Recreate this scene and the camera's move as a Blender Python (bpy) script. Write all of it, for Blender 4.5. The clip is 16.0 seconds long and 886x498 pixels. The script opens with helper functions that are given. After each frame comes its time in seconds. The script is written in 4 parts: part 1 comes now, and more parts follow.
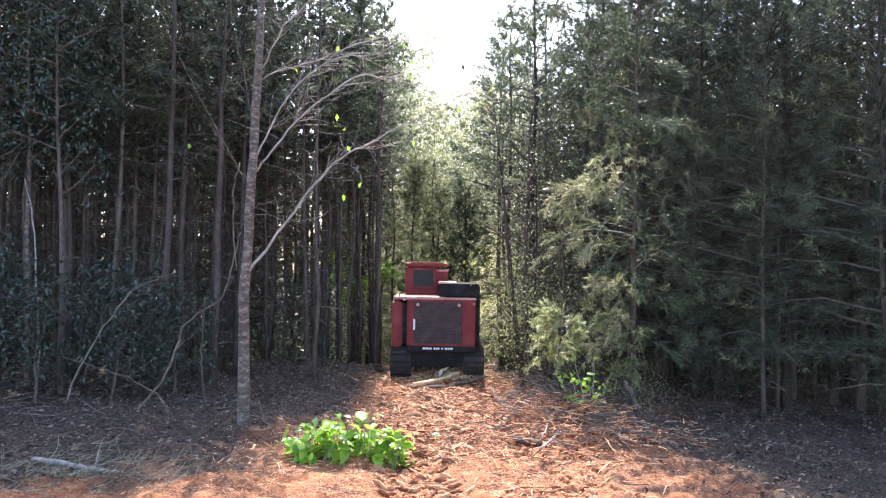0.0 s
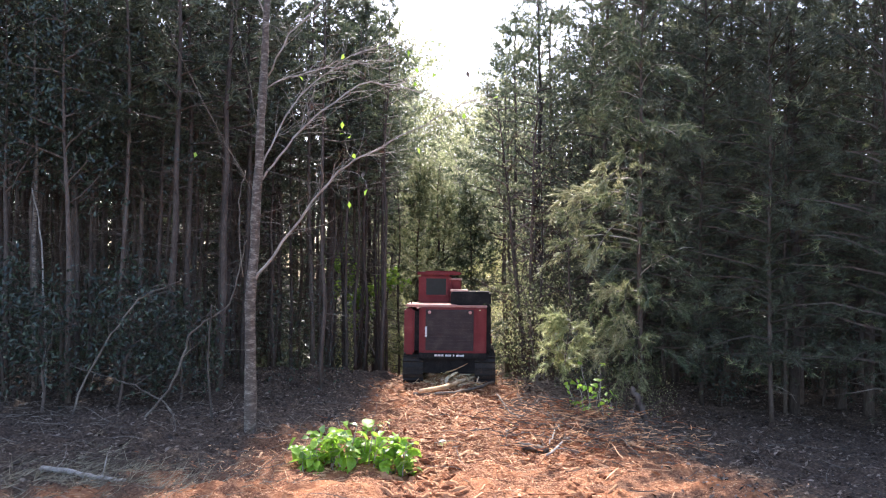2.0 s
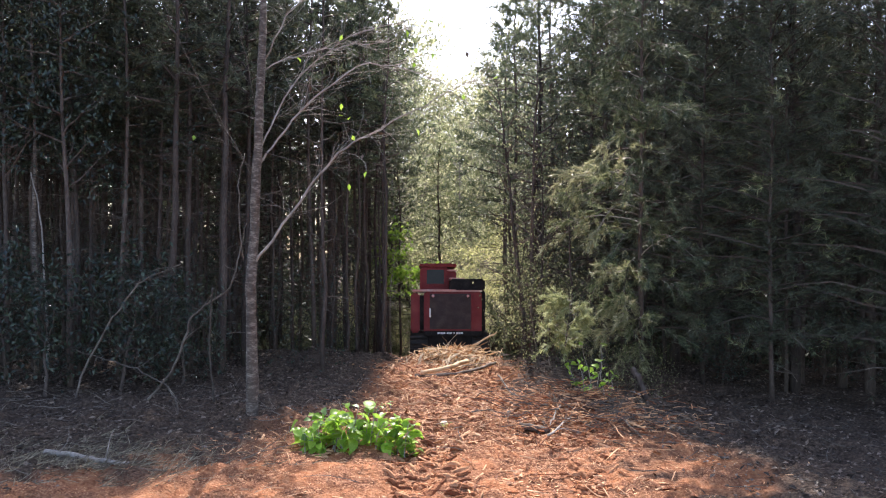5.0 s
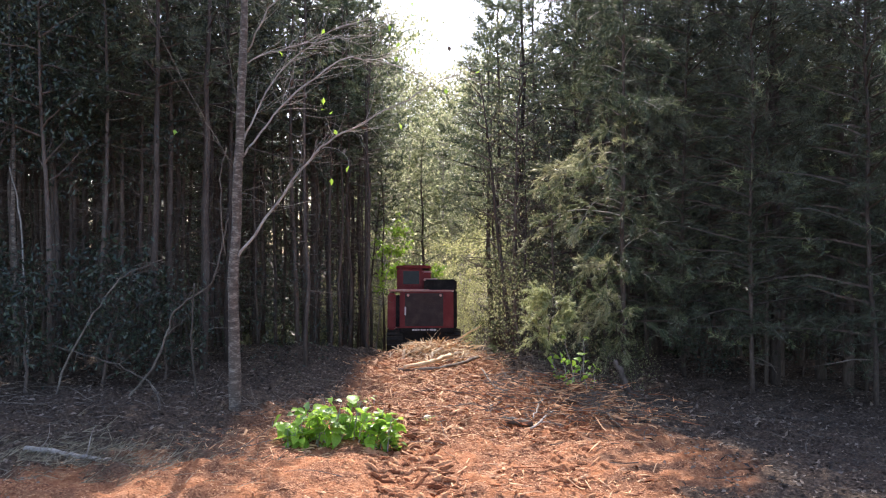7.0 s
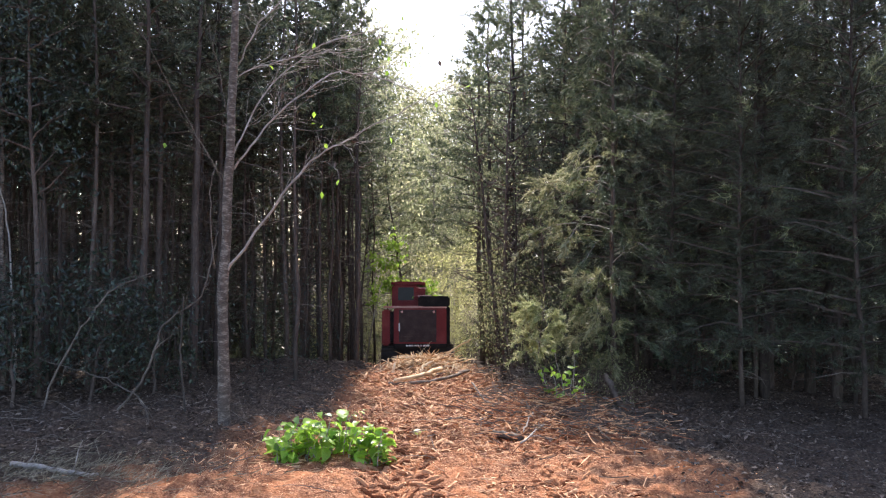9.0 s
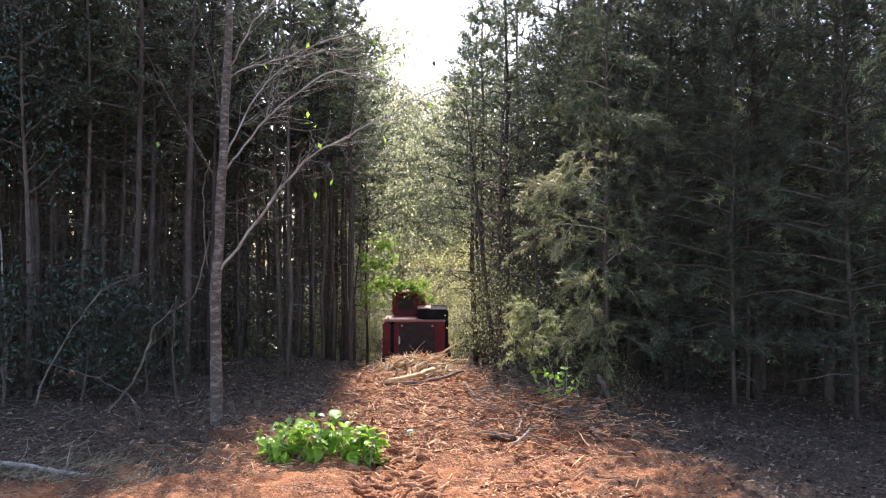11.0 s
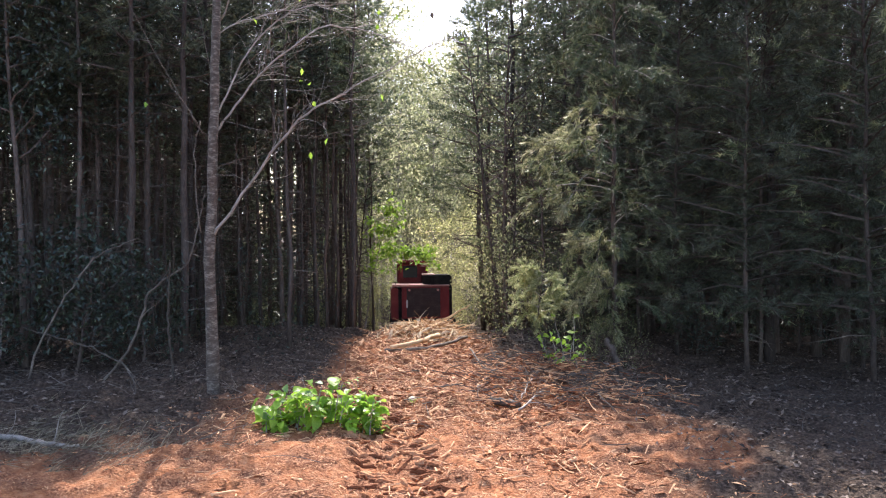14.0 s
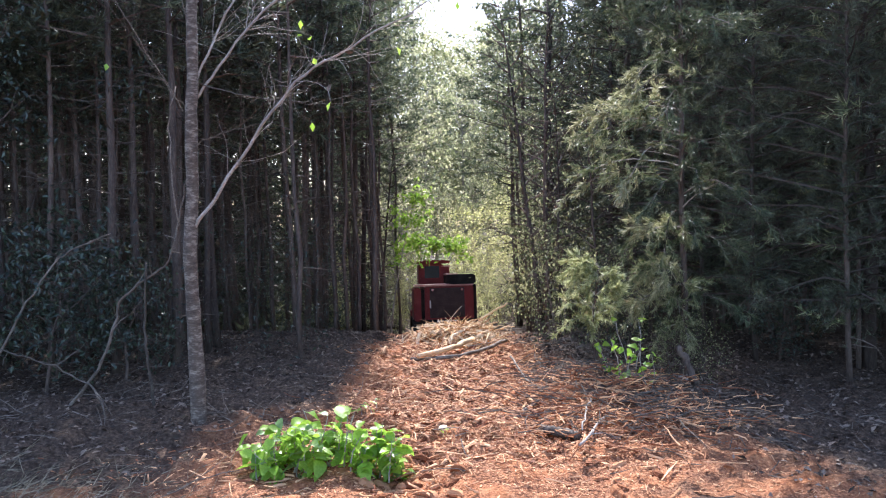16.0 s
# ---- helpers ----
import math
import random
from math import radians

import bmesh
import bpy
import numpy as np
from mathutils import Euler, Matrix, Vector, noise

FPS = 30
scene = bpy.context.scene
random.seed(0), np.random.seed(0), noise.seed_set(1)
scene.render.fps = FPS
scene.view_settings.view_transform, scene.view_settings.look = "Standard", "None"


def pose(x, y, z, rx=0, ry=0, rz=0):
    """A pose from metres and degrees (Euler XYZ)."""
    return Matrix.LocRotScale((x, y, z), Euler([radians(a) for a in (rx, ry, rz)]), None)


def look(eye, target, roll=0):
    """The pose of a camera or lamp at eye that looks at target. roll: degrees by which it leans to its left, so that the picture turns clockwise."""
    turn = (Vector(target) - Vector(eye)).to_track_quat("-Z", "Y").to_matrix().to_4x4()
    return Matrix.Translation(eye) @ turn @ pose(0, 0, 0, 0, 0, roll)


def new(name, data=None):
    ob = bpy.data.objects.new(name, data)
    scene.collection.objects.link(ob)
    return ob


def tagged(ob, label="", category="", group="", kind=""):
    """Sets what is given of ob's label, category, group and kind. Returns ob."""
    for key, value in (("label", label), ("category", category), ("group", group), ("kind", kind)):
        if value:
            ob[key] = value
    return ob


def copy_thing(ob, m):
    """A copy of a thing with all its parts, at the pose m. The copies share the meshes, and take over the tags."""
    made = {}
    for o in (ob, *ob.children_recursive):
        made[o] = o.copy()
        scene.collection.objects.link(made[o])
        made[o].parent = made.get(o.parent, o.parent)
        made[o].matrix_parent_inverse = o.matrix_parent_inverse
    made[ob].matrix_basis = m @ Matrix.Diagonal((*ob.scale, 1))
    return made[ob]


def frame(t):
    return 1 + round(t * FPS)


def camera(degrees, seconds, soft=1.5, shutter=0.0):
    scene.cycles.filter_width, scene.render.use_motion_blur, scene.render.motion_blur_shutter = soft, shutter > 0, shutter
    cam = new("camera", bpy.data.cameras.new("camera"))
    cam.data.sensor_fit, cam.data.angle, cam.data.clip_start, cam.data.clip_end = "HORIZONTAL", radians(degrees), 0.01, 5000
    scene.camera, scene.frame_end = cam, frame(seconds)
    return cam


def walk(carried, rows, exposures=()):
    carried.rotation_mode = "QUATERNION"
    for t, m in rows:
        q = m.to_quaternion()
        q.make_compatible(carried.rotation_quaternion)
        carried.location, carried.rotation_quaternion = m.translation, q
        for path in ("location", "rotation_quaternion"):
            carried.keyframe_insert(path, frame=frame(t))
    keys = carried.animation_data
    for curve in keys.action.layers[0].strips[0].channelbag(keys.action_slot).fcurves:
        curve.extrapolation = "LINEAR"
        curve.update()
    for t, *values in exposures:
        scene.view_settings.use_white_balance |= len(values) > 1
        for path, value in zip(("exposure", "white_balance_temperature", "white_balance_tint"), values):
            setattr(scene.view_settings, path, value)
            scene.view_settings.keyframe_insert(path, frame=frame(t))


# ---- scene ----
cam = camera(56.2, 16.0, soft=1.2)
METRES, EYE, TILT, LEAN, TURN = 3.65, 3.1, 0.0, 0.0, 0.0
ROWS = [
    (0.0, 0.0, 0.0, 0.0, -0.01, 0.75, -0.84),
    (0.5, -0.0002, -0.0041, -0.0011, -0.52, 1.14, -0.55),
    (1.0, -0.0009, -0.0049, -0.0014, -0.11, 1.59, -0.18),
    (1.5, -0.0005, -0.0068, 0.0011, 0.33, 1.97, -0.37),
    (2.0, -0.0023, -0.0021, 0.0037, 0.36, 1.16, -0.53),
    (2.5, -0.0025, -0.0018, 0.0045, 0.56, 0.37, -0.45),
    (3.0, -0.0031, 0.0019, 0.0038, 0.62, 0.1, -0.32),
    (3.5, -0.0038, 0.0051, 0.0051, 0.62, -0.06, -0.31),
    (6.0, 0.004, 0.0027, 0.0061, 0.14, -0.16, 0.03),
    (6.5, 0.0047, 0.0012, 0.0057, -0.27, -0.23, -0.06),
    (7.0, 0.006, 0.0007, 0.005, -0.68, -0.51, -0.01),
    (7.5, 0.0062, 0.0013, 0.0059, -0.89, -0.83, 0.1),
    (8.0, 0.0065, 0.0011, 0.0049, -1.0, -0.77, 0.08),
    (8.5, 0.008, -0.0017, 0.0107, -1.15, 0.32, 0.03),
    (11.0, 0.0061, -0.0002, 0.0105, -1.8, 0.38, -0.26),
    (11.5, 0.0047, 0.0007, 0.0105, -1.67, 0.31, -0.29),
    (12.0, 0.0049, 0.0014, 0.0093, -1.52, 0.03, -0.28),
    (12.5, 0.0043, 0.0046, 0.0035, -1.52, -0.65, -0.28),
    (13.0, 0.0153, 0.0092, -0.0022, -1.24, -1.67, -0.28),
    (13.5, 0.0559, 0.0375, -0.0106, -0.63, -2.6, -0.35),
    (14.0, 0.0484, 0.1435, -0.0175, -1.16, -1.87, 0.44),
    (14.5, 0.0356, 0.2794, -0.0248, -0.21, -2.27, 1.36),
    (15.0, 0.0522, 0.4865, -0.018, 1.48, -2.32, 0.48),
    (15.5, 0.0561, 0.7056, -0.0267, 1.04, -1.97, 0.46),
    (16.0, 0.0427, 0.9073, -0.0393, 0.87, -2.48, 1.46),
]
walk(cam, [(t, pose(0, 0, EYE, TILT, LEAN, TURN) @ pose(METRES * x, METRES * y, METRES * z, 90 + pitch, roll, yaw)) for t, x, y, z, yaw, pitch, roll in ROWS],
     exposures=[(0.0, 2.35, 6100, 15), (1.2, 2.4, 6100, 15), (2.2, 1.9, 6300, 16), (3.5, 1.66, 6400, 16), (12.5, 1.66, 6400, 16), (14.5, 1.72, 6300, 16), (15.3, 1.85, 5900, 15), (16.0, 1.92, 5850, 15)])

# ---- world, sun, exposure ----
SUN_ELEV, SUN_AZ = 47.0, -3.0          # azimuth in degrees to the right of the trail's direction (+y)
world = bpy.data.worlds.new("sky")
scene.world = world
world.use_nodes = True
wn = world.node_tree
sky = wn.nodes.new("ShaderNodeTexSky")
sky.sky_type = "NISHITA"
sky.sun_disc = False
sky.sun_elevation, sky.sun_rotation = radians(SUN_ELEV), radians(SUN_AZ)
sky.dust_density = 2.0
wn.nodes["Background"].inputs["Strength"].default_value = 0.15
wn.links.new(sky.outputs["Color"], wn.nodes["Background"].inputs["Color"])
sun = new("sun", bpy.data.lights.new("sun", "SUN"))
sun.data.energy, sun.data.angle, sun.data.color = 3.1, radians(0.55), (1.0, 0.94, 0.84)
sun.matrix_world = look((100 * math.sin(radians(SUN_AZ)), 100, 100 * math.tan(radians(SUN_ELEV))), (0, 0, 0))



# ---- materials ----
def material(name, colours, rough=0.8, scale=8.0, fine=60.0, bump=0.25, metal=0.0, island=0.0, translucent=0.0,
             stretch=(1, 1, 1), spec=0.3, jitter=0.0, glossmix=0.0):
    """A surface with noise at two scales between two or three colours; island: how far each piece differs."""
    m = bpy.data.materials.new(name)
    m.use_nodes = True
    nt = m.node_tree
    n, l = nt.nodes, nt.links
    p = n["Principled BSDF"]
    p.inputs["Roughness"].default_value, p.inputs["Metallic"].default_value = rough, metal
    p.inputs["Specular IOR Level"].default_value = spec
    co = n.new("ShaderNodeTexCoord")
    mp = n.new("ShaderNodeMapping")
    mp.inputs["Scale"].default_value = stretch
    l.new(co.outputs["Object"], mp.inputs["Vector"])
    a, b = n.new("ShaderNodeTexNoise"), n.new("ShaderNodeTexNoise")
    a.inputs["Scale"].default_value, b.inputs["Scale"].default_value = scale, fine
    a.inputs["Detail"].default_value = b.inputs["Detail"].default_value = 4
    for q in (a, b):
        l.new(mp.outputs["Vector"], q.inputs["Vector"])
    mix = n.new("ShaderNodeMath")
    mix.operation = "MULTIPLY_ADD"
    mix.inputs[1].default_value = 0.45
    l.new(b.outputs["Fac"], mix.inputs[0])
    half = n.new("ShaderNodeMath")
    half.operation = "MULTIPLY"
    half.inputs[1].default_value = 0.55
    l.new(a.outputs["Fac"], half.inputs[0])
    l.new(half.outputs[0], mix.inputs[2])
    fac = mix.outputs[0]
    if island:
        geo, add = n.new("ShaderNodeNewGeometry"), n.new("ShaderNodeMath")
        add.operation = "MULTIPLY_ADD"
        add.inputs[1].default_value = island
        l.new(geo.outputs["Random Per Island"], add.inputs[0])
        sh = n.new("ShaderNodeMath")
        sh.operation = "SUBTRACT"
        sh.inputs[1].default_value = island / 2
        l.new(add.outputs[0], sh.inputs[0])
        l.new(fac, add.inputs[2])
        fac = sh.outputs[0]
    ramp = n.new("ShaderNodeValToRGB")
    e = ramp.color_ramp.elements
    lo, hi = 0.3, 0.7
    e[0].position, e[1].position = lo, hi
    e[0].color, e[1].color = (*colours[0], 1), (*colours[-1], 1)
    for i, c in enumerate(colours[1:-1]):
        q = e.new(lo + (hi - lo) * (i + 1) / (len(colours) - 1))
        q.color = (*c, 1)
    l.new(fac, ramp.inputs["Fac"])
    colour = ramp.outputs["Color"]
    if jitter:
        info, hsv = n.new("ShaderNodeObjectInfo"), n.new("ShaderNodeHueSaturation")
        rng = n.new("ShaderNodeMapRange")
        rng.inputs["To Min"].default_value, rng.inputs["To Max"].default_value = 1 - jitter, 1 + jitter
        l.new(info.outputs["Random"], rng.inputs["Value"])
        l.new(rng.outputs["Result"], hsv.inputs["Value"])
        l.new(colour, hsv.inputs["Color"])
        colour = hsv.outputs["Color"]
    l.new(colour, p.inputs["Base Color"])
    if bump:
        bp = n.new("ShaderNodeBump")
        bp.inputs["Strength"].default_value, bp.inputs["Distance"].default_value = bump, 0.03
        l.new(mix.outputs[0], bp.inputs["Height"])
        l.new(bp.outputs["Normal"], p.inputs["Normal"])
    if translucent:
        tr, mx = n.new("ShaderNodeBsdfTranslucent"), n.new("ShaderNodeMixShader")
        mx.inputs[0].default_value = translucent
        l.new(colour, tr.inputs["Color"])
        l.new(p.outputs[0], mx.inputs[1])
        l.new(tr.outputs[0], mx.inputs[2])
        l.new(mx.outputs[0], n["Material Output"].inputs["Surface"])
    return m


BARK_PINE = material("pine_bark", [(0.042, 0.030, 0.024), (0.092, 0.067, 0.054), (0.17, 0.13, 0.105)], 0.9, 5, 40, 0.6, stretch=(1, 1, 0.25), jitter=0.35)
BARK_GREY = material("grey_bark", [(0.045, 0.033, 0.026), (0.115, 0.087, 0.069), (0.36, 0.30, 0.24)], 0.85, 4.5, 14, 0.6, stretch=(1.5, 1.5, 4.0))
TWIG = material("twig_bark", [(0.15, 0.125, 0.105), (0.31, 0.265, 0.225), (0.50, 0.45, 0.40)], 0.75, 6, 40, 0.3)
DEADWOOD = material("dead_wood", [(0.05, 0.038, 0.031), (0.12, 0.095, 0.075), (0.23, 0.19, 0.155)], 0.85, 5, 50, 0.4, jitter=0.4)
# NEEDLE, MID, LIT: same pine needles, with shade to sun put into the colour
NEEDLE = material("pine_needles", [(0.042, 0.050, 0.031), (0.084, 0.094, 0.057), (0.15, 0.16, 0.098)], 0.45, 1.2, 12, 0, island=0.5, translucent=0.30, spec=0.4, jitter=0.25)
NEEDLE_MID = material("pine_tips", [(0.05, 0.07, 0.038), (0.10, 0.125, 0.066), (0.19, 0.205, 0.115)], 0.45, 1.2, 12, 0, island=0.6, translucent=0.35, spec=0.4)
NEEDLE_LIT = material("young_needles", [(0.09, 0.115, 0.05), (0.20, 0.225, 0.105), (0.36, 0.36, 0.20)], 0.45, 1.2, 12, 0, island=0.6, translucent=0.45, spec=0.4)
LEAF_FRESH = material("fresh_leaf", [(0.17, 0.32, 0.03), (0.30, 0.48, 0.06), (0.46, 0.62, 0.12)], 0.4, 3, 30, 0.15, island=0.4, translucent=0.55, spec=0.45, jitter=0.3)
LEAF_PALE = material("pale_leaf_underside", [(0.11, 0.21, 0.045), (0.18, 0.29, 0.085), (0.27, 0.38, 0.15)], 0.4, 3, 30, 0.15, island=0.4, translucent=0.4, spec=0.5)
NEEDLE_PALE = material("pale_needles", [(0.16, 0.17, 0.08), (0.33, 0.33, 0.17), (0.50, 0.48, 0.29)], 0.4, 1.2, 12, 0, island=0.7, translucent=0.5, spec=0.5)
NEEDLE_FRESH = material("fresh_sapling_needles", [(0.19, 0.21, 0.08), (0.38, 0.41, 0.18), (0.56, 0.57, 0.32)], 0.4, 1.2, 12, 0, island=0.7, translucent=0.55, spec=0.5)
LEAF_DULL = material("dull_olive_leaf", [(0.07, 0.085, 0.04), (0.16, 0.18, 0.085), (0.36, 0.36, 0.19)], 0.36, 2, 20, 0.1, island=0.9, translucent=0.6)
# yellow and olive leaves, brightened and greyed to carry far sunlight and haze
LEAF_YELLOW = material("yellowing_leaf", [(0.33, 0.34, 0.12), (0.55, 0.55, 0.23), (0.75, 0.72, 0.40)], 0.36, 3, 20, 0.1, island=0.7, translucent=0.7)
LEAF_OLIVE = material("olive_leaf", [(0.17, 0.19, 0.095), (0.36, 0.38, 0.19), (0.58, 0.57, 0.34)], 0.36, 2, 20, 0.1, island=0.7, translucent=0.7)
LEAF_DARK = material("evergreen_leaf", [(0.014, 0.022, 0.012), (0.026, 0.040, 0.021), (0.055, 0.075, 0.04)], 0.3, 3, 30, 0.1, island=0.6, translucent=0.15, spec=0.6)
MULCH = material("wood_chips", [(0.19, 0.066, 0.027), (0.40, 0.165, 0.070), (0.66, 0.37, 0.19)], 0.75, 3, 40, 0.3, island=1.1)
CHIP_FRESH = material("fresh_splintered_wood", [(0.36, 0.19, 0.085), (0.58, 0.37, 0.195), (0.80, 0.62, 0.40)], 0.75, 4, 50, 0.3, island=0.8)
LITTER = material("leaf_litter", [(0.034, 0.023, 0.016), (0.094, 0.064, 0.046), (0.21, 0.155, 0.118)], 0.6, 3, 40, 0.2, island=0.9)
CLOD = material("pressed_clay_clod", [(0.16, 0.058, 0.026), (0.32, 0.13, 0.058), (0.48, 0.24, 0.12)], 0.9, 14, 70, 1.0, island=0.7, spec=0.15)
STRAW = material("dry_grass_straw", [(0.11, 0.09, 0.06), (0.21, 0.175, 0.12), (0.36, 0.31, 0.22)], 0.7, 4, 30, 0, island=0.8, translucent=0.2)
# red darkened for the backlit rear; RED_TOP paled for dust and sun on top
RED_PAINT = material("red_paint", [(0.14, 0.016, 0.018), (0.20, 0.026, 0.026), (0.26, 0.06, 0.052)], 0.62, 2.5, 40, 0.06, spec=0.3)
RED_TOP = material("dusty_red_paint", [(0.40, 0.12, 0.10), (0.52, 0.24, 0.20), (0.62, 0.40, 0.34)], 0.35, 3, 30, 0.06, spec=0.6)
BLACK_STEEL = material("black_steel", [(0.012, 0.011, 0.011), (0.024, 0.021, 0.02), (0.05, 0.043, 0.038)], 0.9, 3, 30, 0.15, spec=0.1)
GRILLE = material("dusty_grille", [(0.035, 0.022, 0.022), (0.06, 0.04, 0.038), (0.10, 0.075, 0.065)], 0.7, 4, 40, 0.2)
RUBBER = material("track_rubber", [(0.018, 0.016, 0.015), (0.035, 0.03, 0.027), (0.09, 0.06, 0.042)], 0.9, 4, 30, 0.3)
GLASS = material("dark_cab_glass", [(0.012, 0.014, 0.014), (0.022, 0.025, 0.025)], 0.3, 2, 10, 0, spec=0.2)
WHITE_MARK = material("white_decal", [(0.62, 0.6, 0.58), (0.8, 0.79, 0.77)], 0.5, 8, 40, 0)
LAMP_RED = material("tail_lamp_lens", [(0.55, 0.20, 0.17), (0.75, 0.45, 0.4)], 0.2, 8, 40, 0, spec=0.6)


# ---- mesh helpers ----
rs = np.random.RandomState(7)


def unit(v):
    return v / np.maximum(np.linalg.norm(v, axis=-1, keepdims=True), 1e-9)


class Build:
    """Collects vertices and faces of one mesh."""
    def __init__(self):
        self.v, self.f, self.n = [], [], 0

    def add(self, v, f):
        v = np.asarray(v, float).reshape(-1, 3)
        self.v.append(v)
        self.f.extend((np.asarray(f) + self.n).tolist())
        self.n += len(v)

    def tube(self, pts, rad, sides=6):
        pts = np.asarray(pts, float)
        t = unit(np.gradient(pts, axis=0))
        ref = np.array([0.0, 0, 1]) if abs(t[0][2]) < 0.8 else np.array([1.0, 0, 0])
        u = unit(np.cross(t, ref))
        w = np.cross(t, u)
        ang = np.arange(sides) * 2 * np.pi / sides
        rad = np.asarray(rad, float)
        ring = pts[:, None] + rad[:, None, None] * (np.cos(ang)[None, :, None] * u[:, None] + np.sin(ang)[None, :, None] * w[:, None])
        k = len(pts)
        f = [(i * sides + j, i * sides + (j + 1) % sides, (i + 1) * sides + (j + 1) % sides, (i + 1) * sides + j) for i in range(k - 1) for j in range(sides)]
        self.add(ring, f)
        base = self.n - k * sides
        self.f.append([base + j for j in range(sides)][::-1])
        self.f.append([base + (k - 1) * sides + j for j in range(sides)])

    def leaves(self, c, d, nrm, length, width, fold=0.25):
        c, d = np.asarray(c, float), unit(np.asarray(d, float))
        s = unit(np.cross(d, nrm))
        up = np.cross(s, d)
        length, width = np.broadcast_to(length, len(c))[:, None], np.broadcast_to(width, len(c))[:, None]
        v = np.stack([c, c + d * length * 0.45 + s * width / 2 + up * width * fold, c + d * length, c + d * length * 0.45 - s * width / 2 + up * width * fold], 1)
        i = np.arange(len(c))[:, None] * 4
        self.add(v, np.concatenate([i + np.array([[0, 2, 1]]), i + np.array([[0, 3, 2]])]))

    def needles(self, c, d, n, length, width, spread=0.75, r=rs):
        c, d = np.repeat(np.asarray(c, float), n, 0), np.repeat(unit(np.broadcast_to(np.asarray(d, float), np.shape(c))), n, 0)
        d = unit(d + r.normal(0, spread, d.shape))
        s = unit(np.cross(d, r.normal(0, 1, d.shape))) * width / 2
        ln = length * r.uniform(0.7, 1.2, (len(c), 1))
        v = np.stack([c - s, c + s, c + d * ln], 1)
        self.add(v, np.arange(len(c) * 3).reshape(-1, 3))

    def box(self, lo, hi, bevel=0.0):
        lo, hi = np.array(lo, float), np.array(hi, float)
        bm = bmesh.new()
        bmesh.ops.create_cube(bm, size=1, matrix=Matrix.LocRotScale((lo + hi) / 2, None, hi - lo))
        if bevel:
            bmesh.ops.bevel(bm, geom=bm.edges[:], offset=bevel, segments=2, affect="EDGES")
        self.bm(bm)

    def bm(self, bm):
        bm.verts.index_update()
        n = self.n
        self.v.append(np.array([v.co[:] for v in bm.verts]))
        self.f.extend([[v.index + n for v in f.verts] for f in bm.faces])
        self.n += len(bm.verts)
        bm.free()

    def mesh(self, name, mat, smooth=False):
        me = bpy.data.meshes.new(name)
        me.from_pydata(np.concatenate(self.v).tolist(), [], self.f)
        me.materials.append(mat)
        if smooth:
            me.polygons.foreach_set("use_smooth", [True] * len(me.polygons))
        return me


def part(name, b, mat, parent, label="", smooth=False):
    me = b.mesh(name, mat, smooth) if isinstance(b, Build) else b
    ob = new(name, me)
    ob.parent = parent
    if label:
        tagged(ob, label)
    return ob


def empty(name, label, category, group="", kind=""):
    return tagged(new(name), label, category, group, kind)


# ---- the ground ----
def smooth(a, b, x):
    t = np.clip((np.asarray(x, float) - a) / (b - a), 0, 1)
    return t * t * (3 - 2 * t)


LATTICE = np.random.RandomState(77).uniform(-1, 1, (256, 256))


def vnoise(x, y, size, k=0):
    """Smooth random relief with lumps about that many metres across, between -1 and 1."""
    u, v = np.asarray(x, float) / size + 37.7 * k, np.asarray(y, float) / size + 11.3 * k
    i, j = np.floor(u).astype(int), np.floor(v).astype(int)
    a, c = u - i, v - j
    a, c = a * a * (3 - 2 * a), c * c * (3 - 2 * c)
    g = LATTICE
    return ((g[i % 256, j % 256] * (1 - a) + g[(i + 1) % 256, j % 256] * a) * (1 - c)
            + (g[i % 256, (j + 1) % 256] * (1 - a) + g[(i + 1) % 256, (j + 1) % 256] * a) * c)


def trail_half(y):
    """Half the width of the cleared strip, y metres ahead."""
    return 1.6 + 4.4 * (1 - smooth(8.5, 17, y))


def trail_off(x, y):
    """How far off the trail's middle, 1 at its edge; narrower under the right-hand pines, where dark litter also paints
    their shade.
    """
    x, y = np.asarray(x, float), np.asarray(y, float)
    right = np.minimum(trail_half(y), 3.55)
    return np.where(x > 0.15, (x - 0.15) / right, (0.15 - x) / trail_half(y))


def ground(x, y):
    x, y = np.asarray(x, float), np.asarray(y, float)
    z = -0.035 * np.where(x > 0, np.clip(x, 0, 12), 0.35 * np.clip(x, -12, 0)) * (1 - smooth(25, 45, y))
    z = z - 0.17 * np.clip(y - 23.0, 0, 13) - 0.03 * np.clip(y - 37.5, 0, 40)
    off = trail_off(x, y)
    z = z + 0.10 * smooth(0.8, 1.3, off) * smooth(8, 14, y)
    z = z + 0.09 * vnoise(x, y, 2.3, 1) + 0.05 * vnoise(x, y, 0.8, 2)
    # brush heap beside the trail and the chip heap on its crest
    z = z + 0.40 * np.exp(-((x - 2.5) / 1.15) ** 2 - ((y - 16.1) / 1.4) ** 2)
    z = z + 0.14 * np.exp(-((x - 0.2) / 0.9) ** 2 - ((y - 22.7) / 1.2) ** 2)
    return z


TRACKS = ((0.0, -0.65, 0.52, 0.05), (2.1, 1.9, 0.42, 0.04))      # crawler prints: x at 9 m and at 14 m ahead, half width, depth


